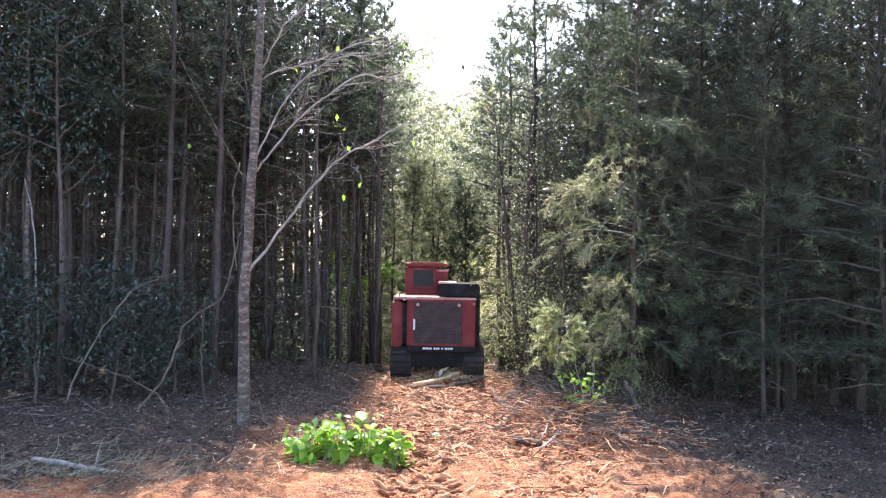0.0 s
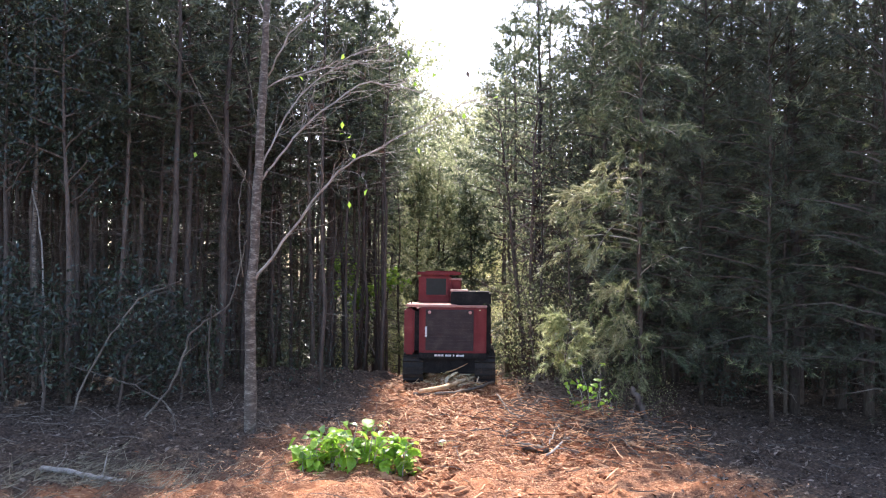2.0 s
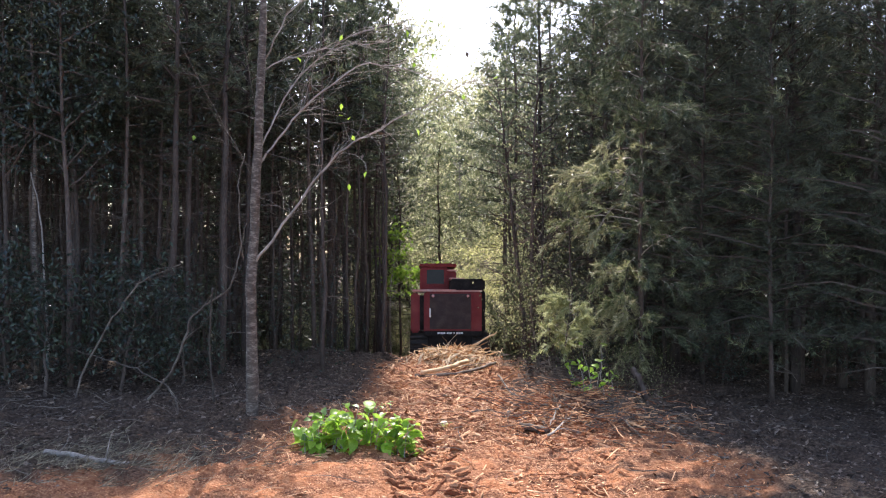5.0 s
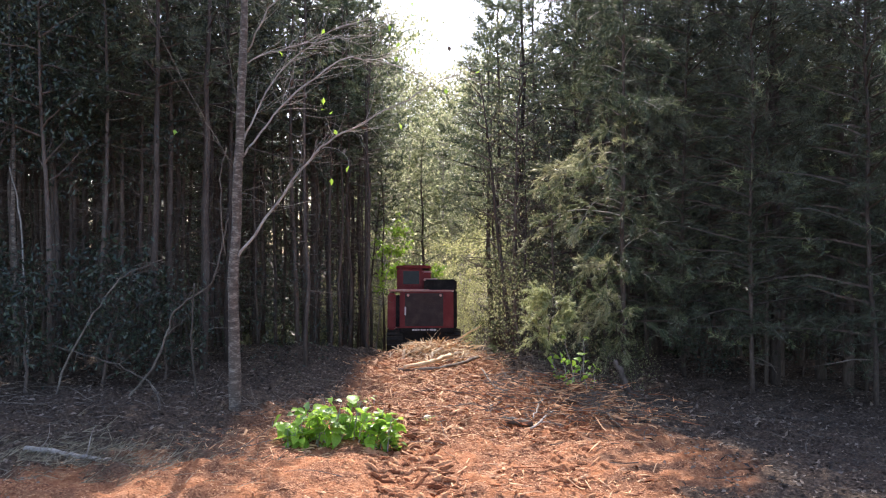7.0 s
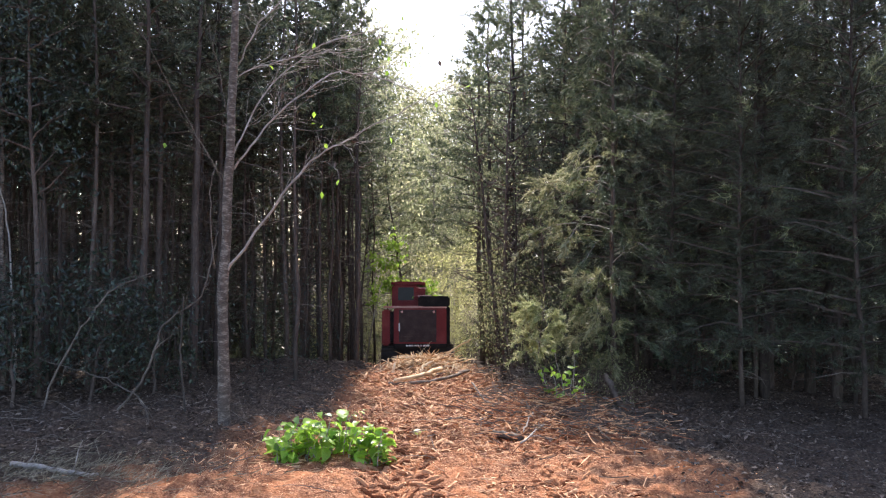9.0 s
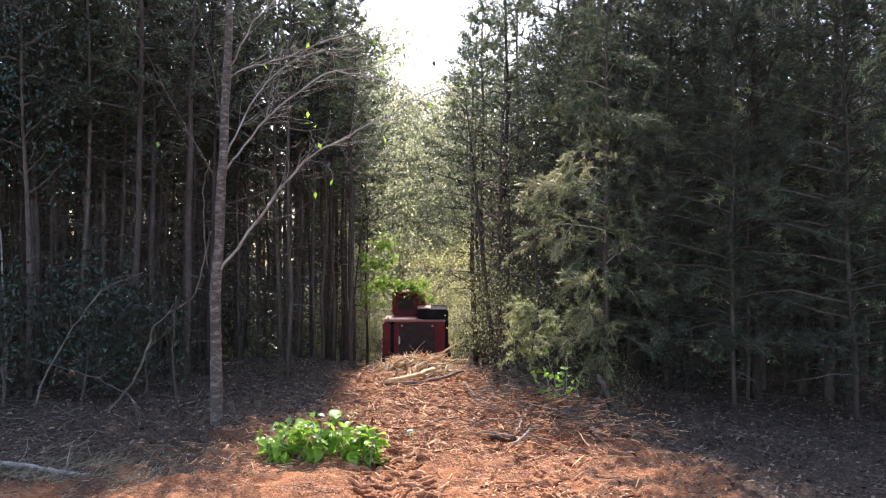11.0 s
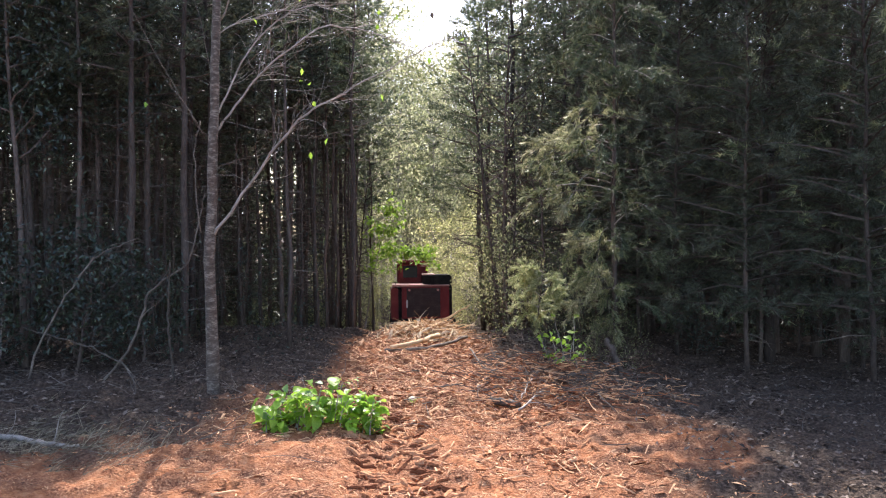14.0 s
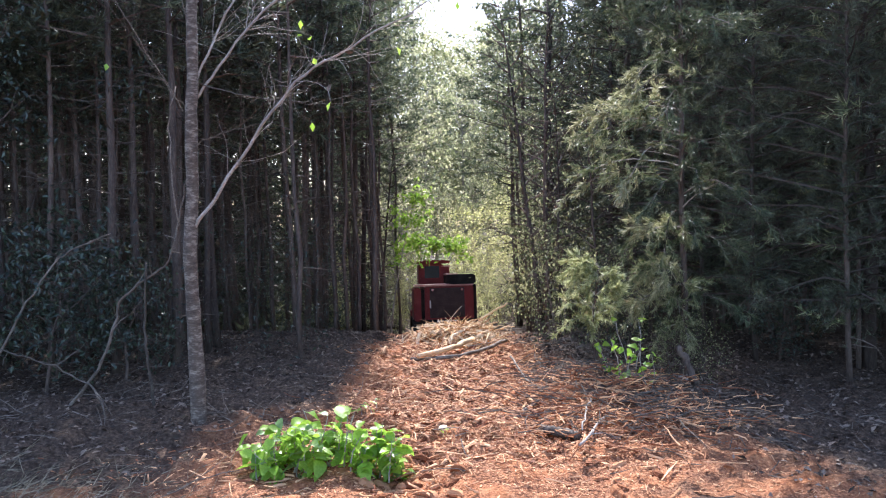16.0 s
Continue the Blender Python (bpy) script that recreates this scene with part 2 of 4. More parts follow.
def ground_fine(x, y):
    z = ground(x, y)
    near = 1 - smooth(26, 34, y)
    z = z + near * (0.05 * (vnoise(x * 0.38, y, 0.14, 11) + 0.4) * smooth(-0.5, 0.4, vnoise(x, y, 1.3, 12)) + 0.05 * vnoise(x, y, 0.36, 3) * (1 + 0.5 * smooth(12.5, 14.5, y)) + 0.045 * vnoise(x, y, 0.17, 4) * (1 + 0.5 * smooth(12.5, 14.5, y)) + 0.018 * vnoise(x, y, 0.09, 5))
    z = z + 0.13 * vnoise(x, y, 0.3, 31) * np.exp(-((x - 2.4) / 1.1) ** 2 - ((y - 15.4) / 1.2) ** 2)
    # sunken crawler prints
    for x0, x1, w, d in TRACKS:
        c = x0 + (x1 - x0) * (y - 9.0) / 5.0
        z = z - d * (1 - smooth(w * 0.75, w * 1.25, np.abs(x - c))) * smooth(5, 7, y) * (1 - smooth(13, 15.5, y))
    return z


def ground_material():
    m = bpy.data.materials.new("clay_and_litter")
    m.use_nodes = True
    n, l = m.node_tree.nodes, m.node_tree.links
    p = n["Principled BSDF"]
    p.inputs["Roughness"].default_value, p.inputs["Specular IOR Level"].default_value = 0.9, 0.2
    co = n.new("ShaderNodeTexCoord")

    def noise_tex(s, d=5):
        q = n.new("ShaderNodeTexNoise")
        q.inputs["Scale"].default_value, q.inputs["Detail"].default_value = s, d
        l.new(co.outputs["Object"], q.inputs["Vector"])
        return q.outputs["Fac"]

    def ramp(fac, stops):
        r = n.new("ShaderNodeValToRGB")
        e = r.color_ramp.elements
        e[0].position, e[0].color = stops[0][0], (*stops[0][1], 1)
        e[1].position, e[1].color = stops[-1][0], (*stops[-1][1], 1)
        for pos, c in stops[1:-1]:
            e.new(pos).color = (*c, 1)
        l.new(fac, r.inputs["Fac"])
        return r.outputs["Color"]

    def mixc(fac, a, b):
        q = n.new("ShaderNodeMix")
        q.data_type = "RGBA"
        l.new(fac, q.inputs["Factor"])
        l.new(a, q.inputs["A"])
        l.new(b, q.inputs["B"])
        return q.outputs["Result"]
    clay = ramp(noise_tex(9, 8), [(0.32, (0.25, 0.085, 0.034)), (0.5, (0.39, 0.155, 0.066)), (0.68, (0.50, 0.24, 0.118))])
    mulch = ramp(noise_tex(34, 8), [(0.32, (0.10, 0.038, 0.019)), (0.5, (0.27, 0.11, 0.053)), (0.68, (0.48, 0.25, 0.135))])
    litter = ramp(noise_tex(22), [(0.3, (0.026, 0.017, 0.012)), (0.5, (0.065, 0.043, 0.030)), (0.7, (0.13, 0.092, 0.067))])
    patch = ramp(noise_tex(1.6, 9), [(0.38, (0, 0, 0)), (0.58, (1, 1, 1))])
    top = mixc(patch, clay, mulch)
    att = n.new("ShaderNodeAttribute")
    att.attribute_name = "cleared"
    l.new(mixc(att.outputs["Fac"], litter, top), p.inputs["Base Color"])
    bp = n.new("ShaderNodeBump")
    bp.inputs["Strength"].default_value, bp.inputs["Distance"].default_value = 1.0, 0.06
    l.new(noise_tex(30, 8), bp.inputs["Height"])
    l.new(bp.outputs["Normal"], p.inputs["Normal"])
    return m


def build_ground():
    def axis(lo, hi, step):
        core = np.arange(lo, hi + step / 2, step)
        a = lo - np.cumsum(np.geomspace(step * 1.5, 60, 40))
        b = hi + np.cumsum(np.geomspace(step * 1.5, 60, 40))
        return np.concatenate([a[::-1], core, b])
    xs, ys = axis(-6.5, 6.5, 0.052), axis(7.8, 26, 0.052)
    gx, gy = np.meshgrid(xs, ys)
    z = ground_fine(gx, gy)
    w, h = len(xs), len(ys)
    i = (np.arange(h - 1)[:, None] * w + np.arange(w - 1)[None]).reshape(-1, 1)
    me = bpy.data.meshes.new("ground")
    me.from_pydata(np.stack([gx, gy, z], -1).reshape(-1, 3).tolist(), [], (i + np.array([[0, 1, w + 1, w]])).tolist())
    me.materials.append(ground_material())
    off = trail_off(gx, gy) + 0.25 * vnoise(gx, gy, 1.4, 6) + 0.2 * vnoise(gx, gy, 0.4, 7)
    clear = (1 - smooth(0.7, 1.3, off)) * (1 - smooth(30, 34, gy))
    at = me.attributes.new("cleared", "FLOAT", "POINT")
    at.data.foreach_set("value", clear.reshape(-1))
    me.polygons.foreach_set("use_smooth", [True] * len(me.polygons))
    return tagged(new("ground", me), "red clay and dark leaf litter forest floor", "ground", kind="structure")


build_ground()


def slivers(b, x, y, length, width, r, lift=0.01, tilt=0.35):
    """Thin wedge-shaped pieces of wood lying on the ground."""
    k = len(x)
    z = ground_fine(x, y) + lift
    a = r.uniform(0, 2 * np.pi, k)
    d = unit(np.stack([np.cos(a), np.sin(a), r.normal(0, tilt, k)], 1))
    s = unit(np.cross(d, np.array([0, 0, 1.0]) + r.normal(0, 0.4, (k, 3))))
    up = np.cross(s, d)
    c = np.stack([x, y, z + np.abs(d[:, 2]) * length * 0.4], 1)
    L, W = (length / 2)[:, None], (width / 2)[:, None]
    v = np.stack([c - d * L - s * W, c - d * L * 0.8 + s * W, c + d * L + s * W * 0.5, c + d * L * 0.7 - s * W, c + up * W * 0.8], 1)
    i = np.arange(k)[:, None] * 5
    b.add(v, np.concatenate([i + np.array([q]) for q in ((0, 1, 4), (1, 2, 4), (2, 3, 4), (3, 0, 4))]))


def build_scatter():
    r = np.random.RandomState(11)
    b = Build()                                   # chips over the cleared strip
    y = r.uniform(8, 26, 54000)
    x = 0.15 + r.normal(0, 0.55, len(y)) * trail_half(y)
    keep = (np.abs(x) < 6.5) & (trail_off(x, y) < r.uniform(0.9, 1.5, len(x))) & (vnoise(x, y, 1.1, 8) > -0.55 + 0.35 * (y < 12) + r.uniform(-0.4, 0.2, len(x)))
    x, y = x[keep], y[keep]
    big = 0.6 + 0.4 * smooth(11.5, 15, y)
    slivers(b, x, y, (r.gamma(2.0, 0.034, len(x)) + 0.02) * big, (r.gamma(2, 0.0055, len(x)) + 0.004) * big, r, 0.005, 0.16)
    tagged(new("wood_chips", b.mesh("wood_chips", MULCH)), "shredded brown wood chips strewn over red clay", "mulch", kind="stuff")
    b = Build()                                   # coarse torn pieces of root and bark over the trail
    k = 5200
    y = r.uniform(9.5, 23, k)
    x = 0.15 + r.normal(0, 0.5, k) * trail_half(y)
    keep = (trail_off(x, y) < 1.1) & (vnoise(x, y, 1.5, 9) > r.uniform(-0.7, 0.3, k) + 0.5 * (y < 12.5))
    x, y = np.append(x[keep], r.normal(2.4, 0.75, 900)), np.append(y[keep], r.normal(15.2, 0.8, 900))
    slivers(b, x, y, r.gamma(3.0, 0.05, len(x)) + 0.06, r.gamma(2.5, 0.006, len(x)) + 0.010, r, 0.012, 0.2)
    tagged(new("torn_roots", b.mesh("torn_roots", MULCH)), "coarse torn roots and bark churned into the trail", "mulch", kind="stuff")
    b = Build()                                   # clods pressed up between the track cleats
    for x0, x1, w, d in TRACKS:
        for k in range(int(6.6 / 0.215)):
            y = 8.0 + 0.215 * k
            for s in range(7):
                if r.uniform() < (0.95 if d > 0.045 else 0.45) - 0.08 * max(0, y - 12):
                    cx = x0 + (x1 - x0) * (y - 9.0) / 5.0 + (s - 3) * w * 0.3 + r.normal(0, 0.05)
                    ln = w * r.uniform(0.2, 0.5)
                    t = np.linspace(-0.5, 0.5, 6)
                    px, py = cx + t * ln, y + r.normal(0, 0.035) + 0.12 * r.normal() * t + r.normal(0, 0.014, 6)
                    pts = np.column_stack([px, py, ground_fine(px, py) + 0.006])
                    b.tube(pts, np.array([0.010, 0.026, 0.032, 0.030, 0.026, 0.009]) * r.uniform(0.8, 1.6) * r.uniform(0.7, 1.3, 6), 6)
    tagged(new("track_clods", b.mesh("track_clods", CLOD)), "ridged clods of mulch and clay pressed by crawler tracks", "clods", kind="stuff")
    b = Build()                                   # fresh pale heap on the crest
    k = 5000
    x, y = 0.15 + r.normal(0, 0.42, k), 22.9 + r.normal(0, 0.6, k)
    slivers(b, x, y, r.gamma(2.5, 0.07, k) + 0.03, r.gamma(2, 0.013, k) + 0.008, r, 0.04, 0.5)
    tagged(new("fresh_chip_heap", b.mesh("fresh_chip_heap", CHIP_FRESH)), "pale heap of freshly splintered wood on the crest", "mulch", kind="stuff")
    b = Build()                                   # leaf litter under the trees
    k = 30000
    x, y = r.uniform(-13, 13, k), r.uniform(8.5, 27, k)
    keep = trail_off(x, y) > r.uniform(0.85, 1.25, k)
    x, y = x[keep], y[keep]
    c = np.stack([x, y, ground_fine(x, y) + 0.015], 1)
    b.leaves(c, r.normal(0, 1, c.shape) * (1, 1, 0.25), r.normal(0, 0.35, c.shape) + (0, 0, 1), r.uniform(0.05, 0.13, len(x)), r.uniform(0.03, 0.07, len(x)))
    tagged(new("leaf_litter", b.mesh("leaf_litter", LITTER)), "dry brown fallen leaves on the forest floor", "leaf litter", kind="stuff")


build_scatter()


# ---- trees ----
def curve_pts(p, d, length, n, r, wander=0.15, lift=0.0):
    pts, d, p = [np.array(p, float)], unit(np.array(d, float)), np.array(p, float)
    for _ in range(n):
        p = p + d * length / n
        pts.append(p)
        d = unit(d + r.normal(0, wander, 3) + (0, 0, lift))
    return np.array(pts)


def pine(seed, h, rad, crown, reach, tufts, blades=9, needle=NEEDLE, droop=-0.05, dead=14, lean=(0, 0), label="tall dark-barked pine with a dense dusky crown", wid=0.022, twiggy=0, shoots=0.0):
    """A plantation pine: bare lower stem with dead stubs, needle crown above."""
    r = np.random.RandomState(seed)
    tree = empty("pine_tree", label, "pine tree", "pines of the stand")
    n = 10
    zz = np.linspace(-0.3, h, n)
    bend = r.normal(0, 0.05, (n, 2)).cumsum(0) + np.outer(np.clip(zz, 0, None), lean)
    stem = np.column_stack([bend - bend[0], zz])
    b = Build()
    b.tube(stem, rad * (1.15 - 0.95 * np.linspace(0, 1, n)), 7)
    part("trunk", b, BARK_PINE, tree, smooth=True)

    def at(z):
        return np.array([np.interp(z, zz, stem[:, 0]), np.interp(z, zz, stem[:, 1]), z])
    lim, cr = Build(), Build()
    for i in range(dead):
        z = r.uniform(0.8, crown + 0.5)
        a = r.uniform(0, 2 * np.pi)
        b = Build()
        b.tube(curve_pts(at(z), (np.cos(a), np.sin(a), r.uniform(-0.2, 0.3)), r.uniform(0.3, 1.3), 3, r, 0.2), [0.014, 0.010, 0.007, 0.003], 4)
        part("dead_limb", b, DEADWOOD, tree)
    for i in range(twiggy):                       # fine dead twigs on the shaded stem
        z, a = r.uniform(1.0, crown + 2.5), r.uniform(0, 2 * np.pi)
        pts = curve_pts(at(z), (np.cos(a), np.sin(a), r.uniform(-0.35, 0.25)), r.uniform(0.4, 1.5), 4, r, 0.22, -0.03)
        lim.tube(pts, [0.009, 0.007, 0.006, 0.004, 0.002], 3)
        lim.tube(curve_pts(pts[2], unit(pts[3] - pts[2]) + r.normal(0, 0.5, 3), r.uniform(0.2, 0.6), 3, r, 0.2), [0.005, 0.004, 0.003, 0.002], 3)
    m = int((h - crown) * (8.0 if crown < 1.6 else 5.5))
    per = max(4, tufts // m)
    tip = Build()
    for i in range(m):
        z = crown + (h - crown) * (i + r.uniform()) / m
        q = (z - crown) / (h - crown)
        ln = reach * (0.35 + 0.65 * math.sin(math.pi * min(1, q * 0.75 + 0.22))) * (1.12 - q * 0.75) * r.uniform(0.6, 1.15)
        a = i * 2.4 + r.uniform(-0.5, 0.5)
        pts = curve_pts(at(z), (np.cos(a), np.sin(a), 0.15 + 0.5 * q), ln, 4, r, 0.12, droop)
        lim.tube(pts, np.linspace(0.022, 0.004, 5) * (1.2 - 0.6 * q), 3)
        left = per
        while left > 0:                           # each side shoot is a bottle-brush of tufts
            n_t = min(left, r.randint(3, 7))
            left -= n_t
            f = r.uniform(0.04, 1) ** 0.7 * 4
            k = min(int(f), 3)
            p0 = pts[k] + (pts[k + 1] - pts[k]) * (f - k)
            d = unit(unit(pts[-1] - pts[0]) * 0.8 + r.normal(0, 0.55, 3) * (1, 1, 0.6) + (0, 0, 0.12))
            sl = r.uniform(0.25, 0.65) * (0.6 + 0.2 * reach)
            c = p0 + d * sl * (0.25 + 0.75 * (np.arange(n_t) + 1) / n_t)[:, None] + r.normal(0, 0.025, (n_t, 3))
            # some outer tufts get the lit needle colour, painted sun glints
            dest = tip if shoots and f > 2.6 and r.uniform() < shoots else cr
            dest.needles(c, d, blades, 0.20, wid, 0.62, r)
    if crown < 1.6:                               # short leafy shoots straight from the stem
        z = r.uniform(crown * 0.7, h * 0.95, tufts // 5)
        c = np.array([at(q) for q in z]) + r.normal(0, 0.22, (len(z), 3))
        cr.needles(c, r.normal(0, 0.6, c.shape) + (0, 0, 0.2), blades, 0.2, wid, 0.62, r)
    tagged(part("limbwork", lim, BARK_PINE, tree, "thin brown limbs within the crown"), kind="stuff")
    part("crown", cr, needle, tree, "tufts of long dusky green needles")
    if tip.n:
        tagged(part("young_growth", tip, NEEDLE_LIT, tree, "needle tufts at the limb ends, paled as sun glints"), kind="stuff")
    return tree


def put(tree, x, y, yaw=0.0, s=1.0):
    tree.matrix_basis = pose(x, y, float(ground(x, y)) - 0.05, 0, 0, yaw) @ Matrix.Scale(s, 4)
    return tree


def copy_to(tree, x, y, yaw, s):
    c = copy_thing(tree, pose(x, y, float(ground(x, y)) - 0.05, 0, 0, yaw))
    c.scale = (s, s, s)
    return c


def build_stand():
    r = np.random.RandomState(3)
    left = [pine(20 + i, h, rad, cb, reach, 640, 7, dead=10, wid=0.034, twiggy=42) for i, (h, rad, cb, reach) in enumerate(((12.5, 0.085, 6.0, 1.7), (13.5, 0.10, 6.8, 1.8), (11.5, 0.06, 5.4, 1.5), (12.8, 0.068, 6.4, 1.7), (10.5, 0.043, 5.2, 1.1)))]
    right = [pine(40 + i, h, rad, cb, 2.6, 1000, 7, dead=5, wid=0.028, twiggy=20) for i, (h, rad, cb) in enumerate(((12.5, 0.11, 2.6), (13.0, 0.13, 3.4), (11.0, 0.09, 2.0)))]
    front = [pine(46, 13.0, 0.05, 1.3, 2.9, 2500, 11, dead=2, droop=-0.11, wid=0.015, shoots=0.2, label="broad dark pine with low drooping limbs at the clearing"),
             pine(47, 12.0, 0.045, 1.1, 2.8, 2400, 11, dead=2, droop=-0.12, wid=0.015, shoots=0.2, label="bushy dark pine with limbs almost to the ground")]
    first = set()

    def plant(kinds, k, x, y):
        s = r.uniform(0.88, 1.12) * (1.15 if y > 25 else 1.0)
        if kinds[k].name in first:
            copy_to(kinds[k], x, y, r.uniform(0, 360), s)
        else:
            first.add(kinds[k].name)
            put(kinds[k], x, y, r.uniform(0, 360), s)
    for y in np.arange(18.2, 33, 1.6):
        for x in np.arange(-3.2 if y > 25.5 else (-3.6 if y > 22.5 else -4.8), -10.5 - 0.25 * y, -1.2):
            if r.uniform() < 0.9:
                k = r.choice((2, 4, 4)) if x > -4.0 else r.randint(5)
                plant(left, k, x + r.normal(0, 0.25), y + r.normal(0, 0.4))
    for k, x, y in ((0, 6.7, 17.2), (1, 8.8, 16.3), (0, 11.0, 17.0), (1, 13.2, 16.0), (0, 7.7, 19.0), (1, 6.0, 19.6), (0, 5.9, 22.6), (1, 9.9, 18.8), (0, 12.2, 18.6), (1, 7.0, 21.4), (0, 5.9, 25.2)):
        plant(front, k, x, y)
    copy_to(front[0], 5.3, 25.6, 40, 1.3)
    copy_to(front[1], 6.4, 23.6, 200, 1.3)
    for y in np.arange(18.6, 33, 2.0):
        for x in np.arange(6.2 if y < 25 else (5.2 if y < 31 else 3.9), 10 + 0.3 * y, 1.75):
            if r.uniform() < 0.92 and not (x < 6.3 and y < 26):
                plant(right, r.randint(3), x + r.normal(0, 0.3), y + r.normal(0, 0.5))


def build_far_woods():
    """The depth of the forest behind the first rows."""
    r = np.random.RandomState(13)
    stems, green = Build(), Build()
    spots = []
    while len(spots) < 430:
        x, y = r.uniform(-50, 44), r.uniform(20, 70)
        deep = (y > 33 and abs(x) > (5.2 if y < 52 else 8.5)) or abs(x) > 10.8 + 0.28 * y
        if deep:
            spots.append((x, y))
    spots += [(r.uniform(-20, -5.0), r.uniform(34, 52)) for _ in range(95)] + [(r.uniform(5.6, 20), r.uniform(34, 50)) for _ in range(80)]
    for x, y in spots:
        z = float(ground(x, y))
        h = r.uniform(12.5, 17)
        stems.tube([(x, y, z - 0.2), (x + r.normal(0, 0.1), y, z + h / 2), (x + r.normal(0, 0.2), y, z + h)], [0.11, 0.085, 0.02], 6)
        k = 150
        q = r.uniform(0, 1, k) ** 0.85
        rr = (2.4 - 1.9 * q) * np.sqrt(r.uniform(0, 1, k))
        a = r.uniform(0, 2 * np.pi, k)
        c = np.column_stack([x + rr * np.cos(a), y + rr * np.sin(a), z + 0.7 + (h - 0.5) * q])
        green.needles(c, r.normal(0, 0.6, (k, 3)) + (0, 0, 0.3), 4, 0.44, 0.125, 0.8, r)
    k = 22000                                     # undergrowth between the stems
    x, y = r.uniform(-34, 34, k), r.uniform(27, 60, k)
    keep = np.abs(x) > 4.4
    x, y = x[keep], y[keep]
    clump = 0.5 + 0.5 * np.sin(x * 1.3 + 2 * np.sin(y * 0.9)) * np.cos(y * 1.1)
    c = np.column_stack([x, y, ground(x, y) + r.uniform(0, 1, len(x)) ** 1.3 * (0.6 + 3.4 * clump)])
    green.needles(c, r.normal(0, 1, c.shape) + (0, 0, 0.5), 3, 0.36, 0.11, 0.8, r)
    tagged(new("far_woods", green.mesh("far_woods", NEEDLE)), "dark needle crowns and undergrowth deep in the pine forest", "forest", kind="stuff")
    tagged(new("far_stems", stems.mesh("far_stems", BARK_PINE)), "dark crowded stems deep in the pine forest", "forest", kind="stuff")


build_far_woods()
build_stand()


def broadleaf(seed, h, rad, spread, count, leaf_mat, size, label, lean=(0.0, 0.0), base=0.25, limbs=16, bark=TWIG, name="broadleaf_tree", category="tree", group=""):
    """A slim tree or sapling with limbs, twigs and single leaves in loose clumps."""
    r = np.random.RandomState(seed)
    tree = empty(name, label, category, group)
    n = 9
    zz = np.linspace(-0.2, h, n)
    stem = np.column_stack([r.normal(0, 0.04, (n, 2)).cumsum(0) + np.outer(np.clip(zz, 0, None), lean), zz])
    stem[:, :2] -= stem[0, :2]
    b = Build()
    b.tube(stem, rad * np.linspace(1.1, 0.12, n), 7)
    part("trunk", b, bark, tree, smooth=True)
    lim, cr = Build(), Build()
    for i in range(limbs):
        q = base + (1 - base) * (i + r.uniform()) / limbs
        p = np.array([np.interp(q * h, zz, stem[:, 0]), np.interp(q * h, zz, stem[:, 1]), q * h])
        a = i * 2.4 + r.uniform(-0.6, 0.6)
        pts = curve_pts(p, (np.cos(a), np.sin(a), r.uniform(0.2, 0.9)), spread * (1.2 - 0.7 * q) * r.uniform(0.6, 1.2), 5, r, 0.2, 0.02)
        lim.tube(pts, np.linspace(rad * 0.35, 0.004, 6), 5)
        k = count // limbs
        for s in range(3):
            j = r.randint(1, 5)
            tw = curve_pts(pts[j], unit(pts[j] - pts[0]) + r.normal(0, 0.6, 3), spread * 0.45, 3, r, 0.25)
            lim.tube(tw, [0.008, 0.006, 0.004, 0.002], 3)
            c = tw[r.randint(1, 4, k // 3)] + r.normal(0, 0.16 * spread ** 0.5, (k // 3, 3))
            cr.leaves(c, r.normal(0, 1, c.shape) + (0, 0, -0.4), r.normal(0, 0.6, c.shape) + (0, 0, 1), r.uniform(0.6, 1.2, len(c)) * size, r.uniform(0.35, 0.6, len(c)) * size)
    tagged(part("limbwork", lim, bark, tree), kind="stuff")
    tagged(part("foliage", cr, leaf_mat, tree), kind="stuff")
    return tree


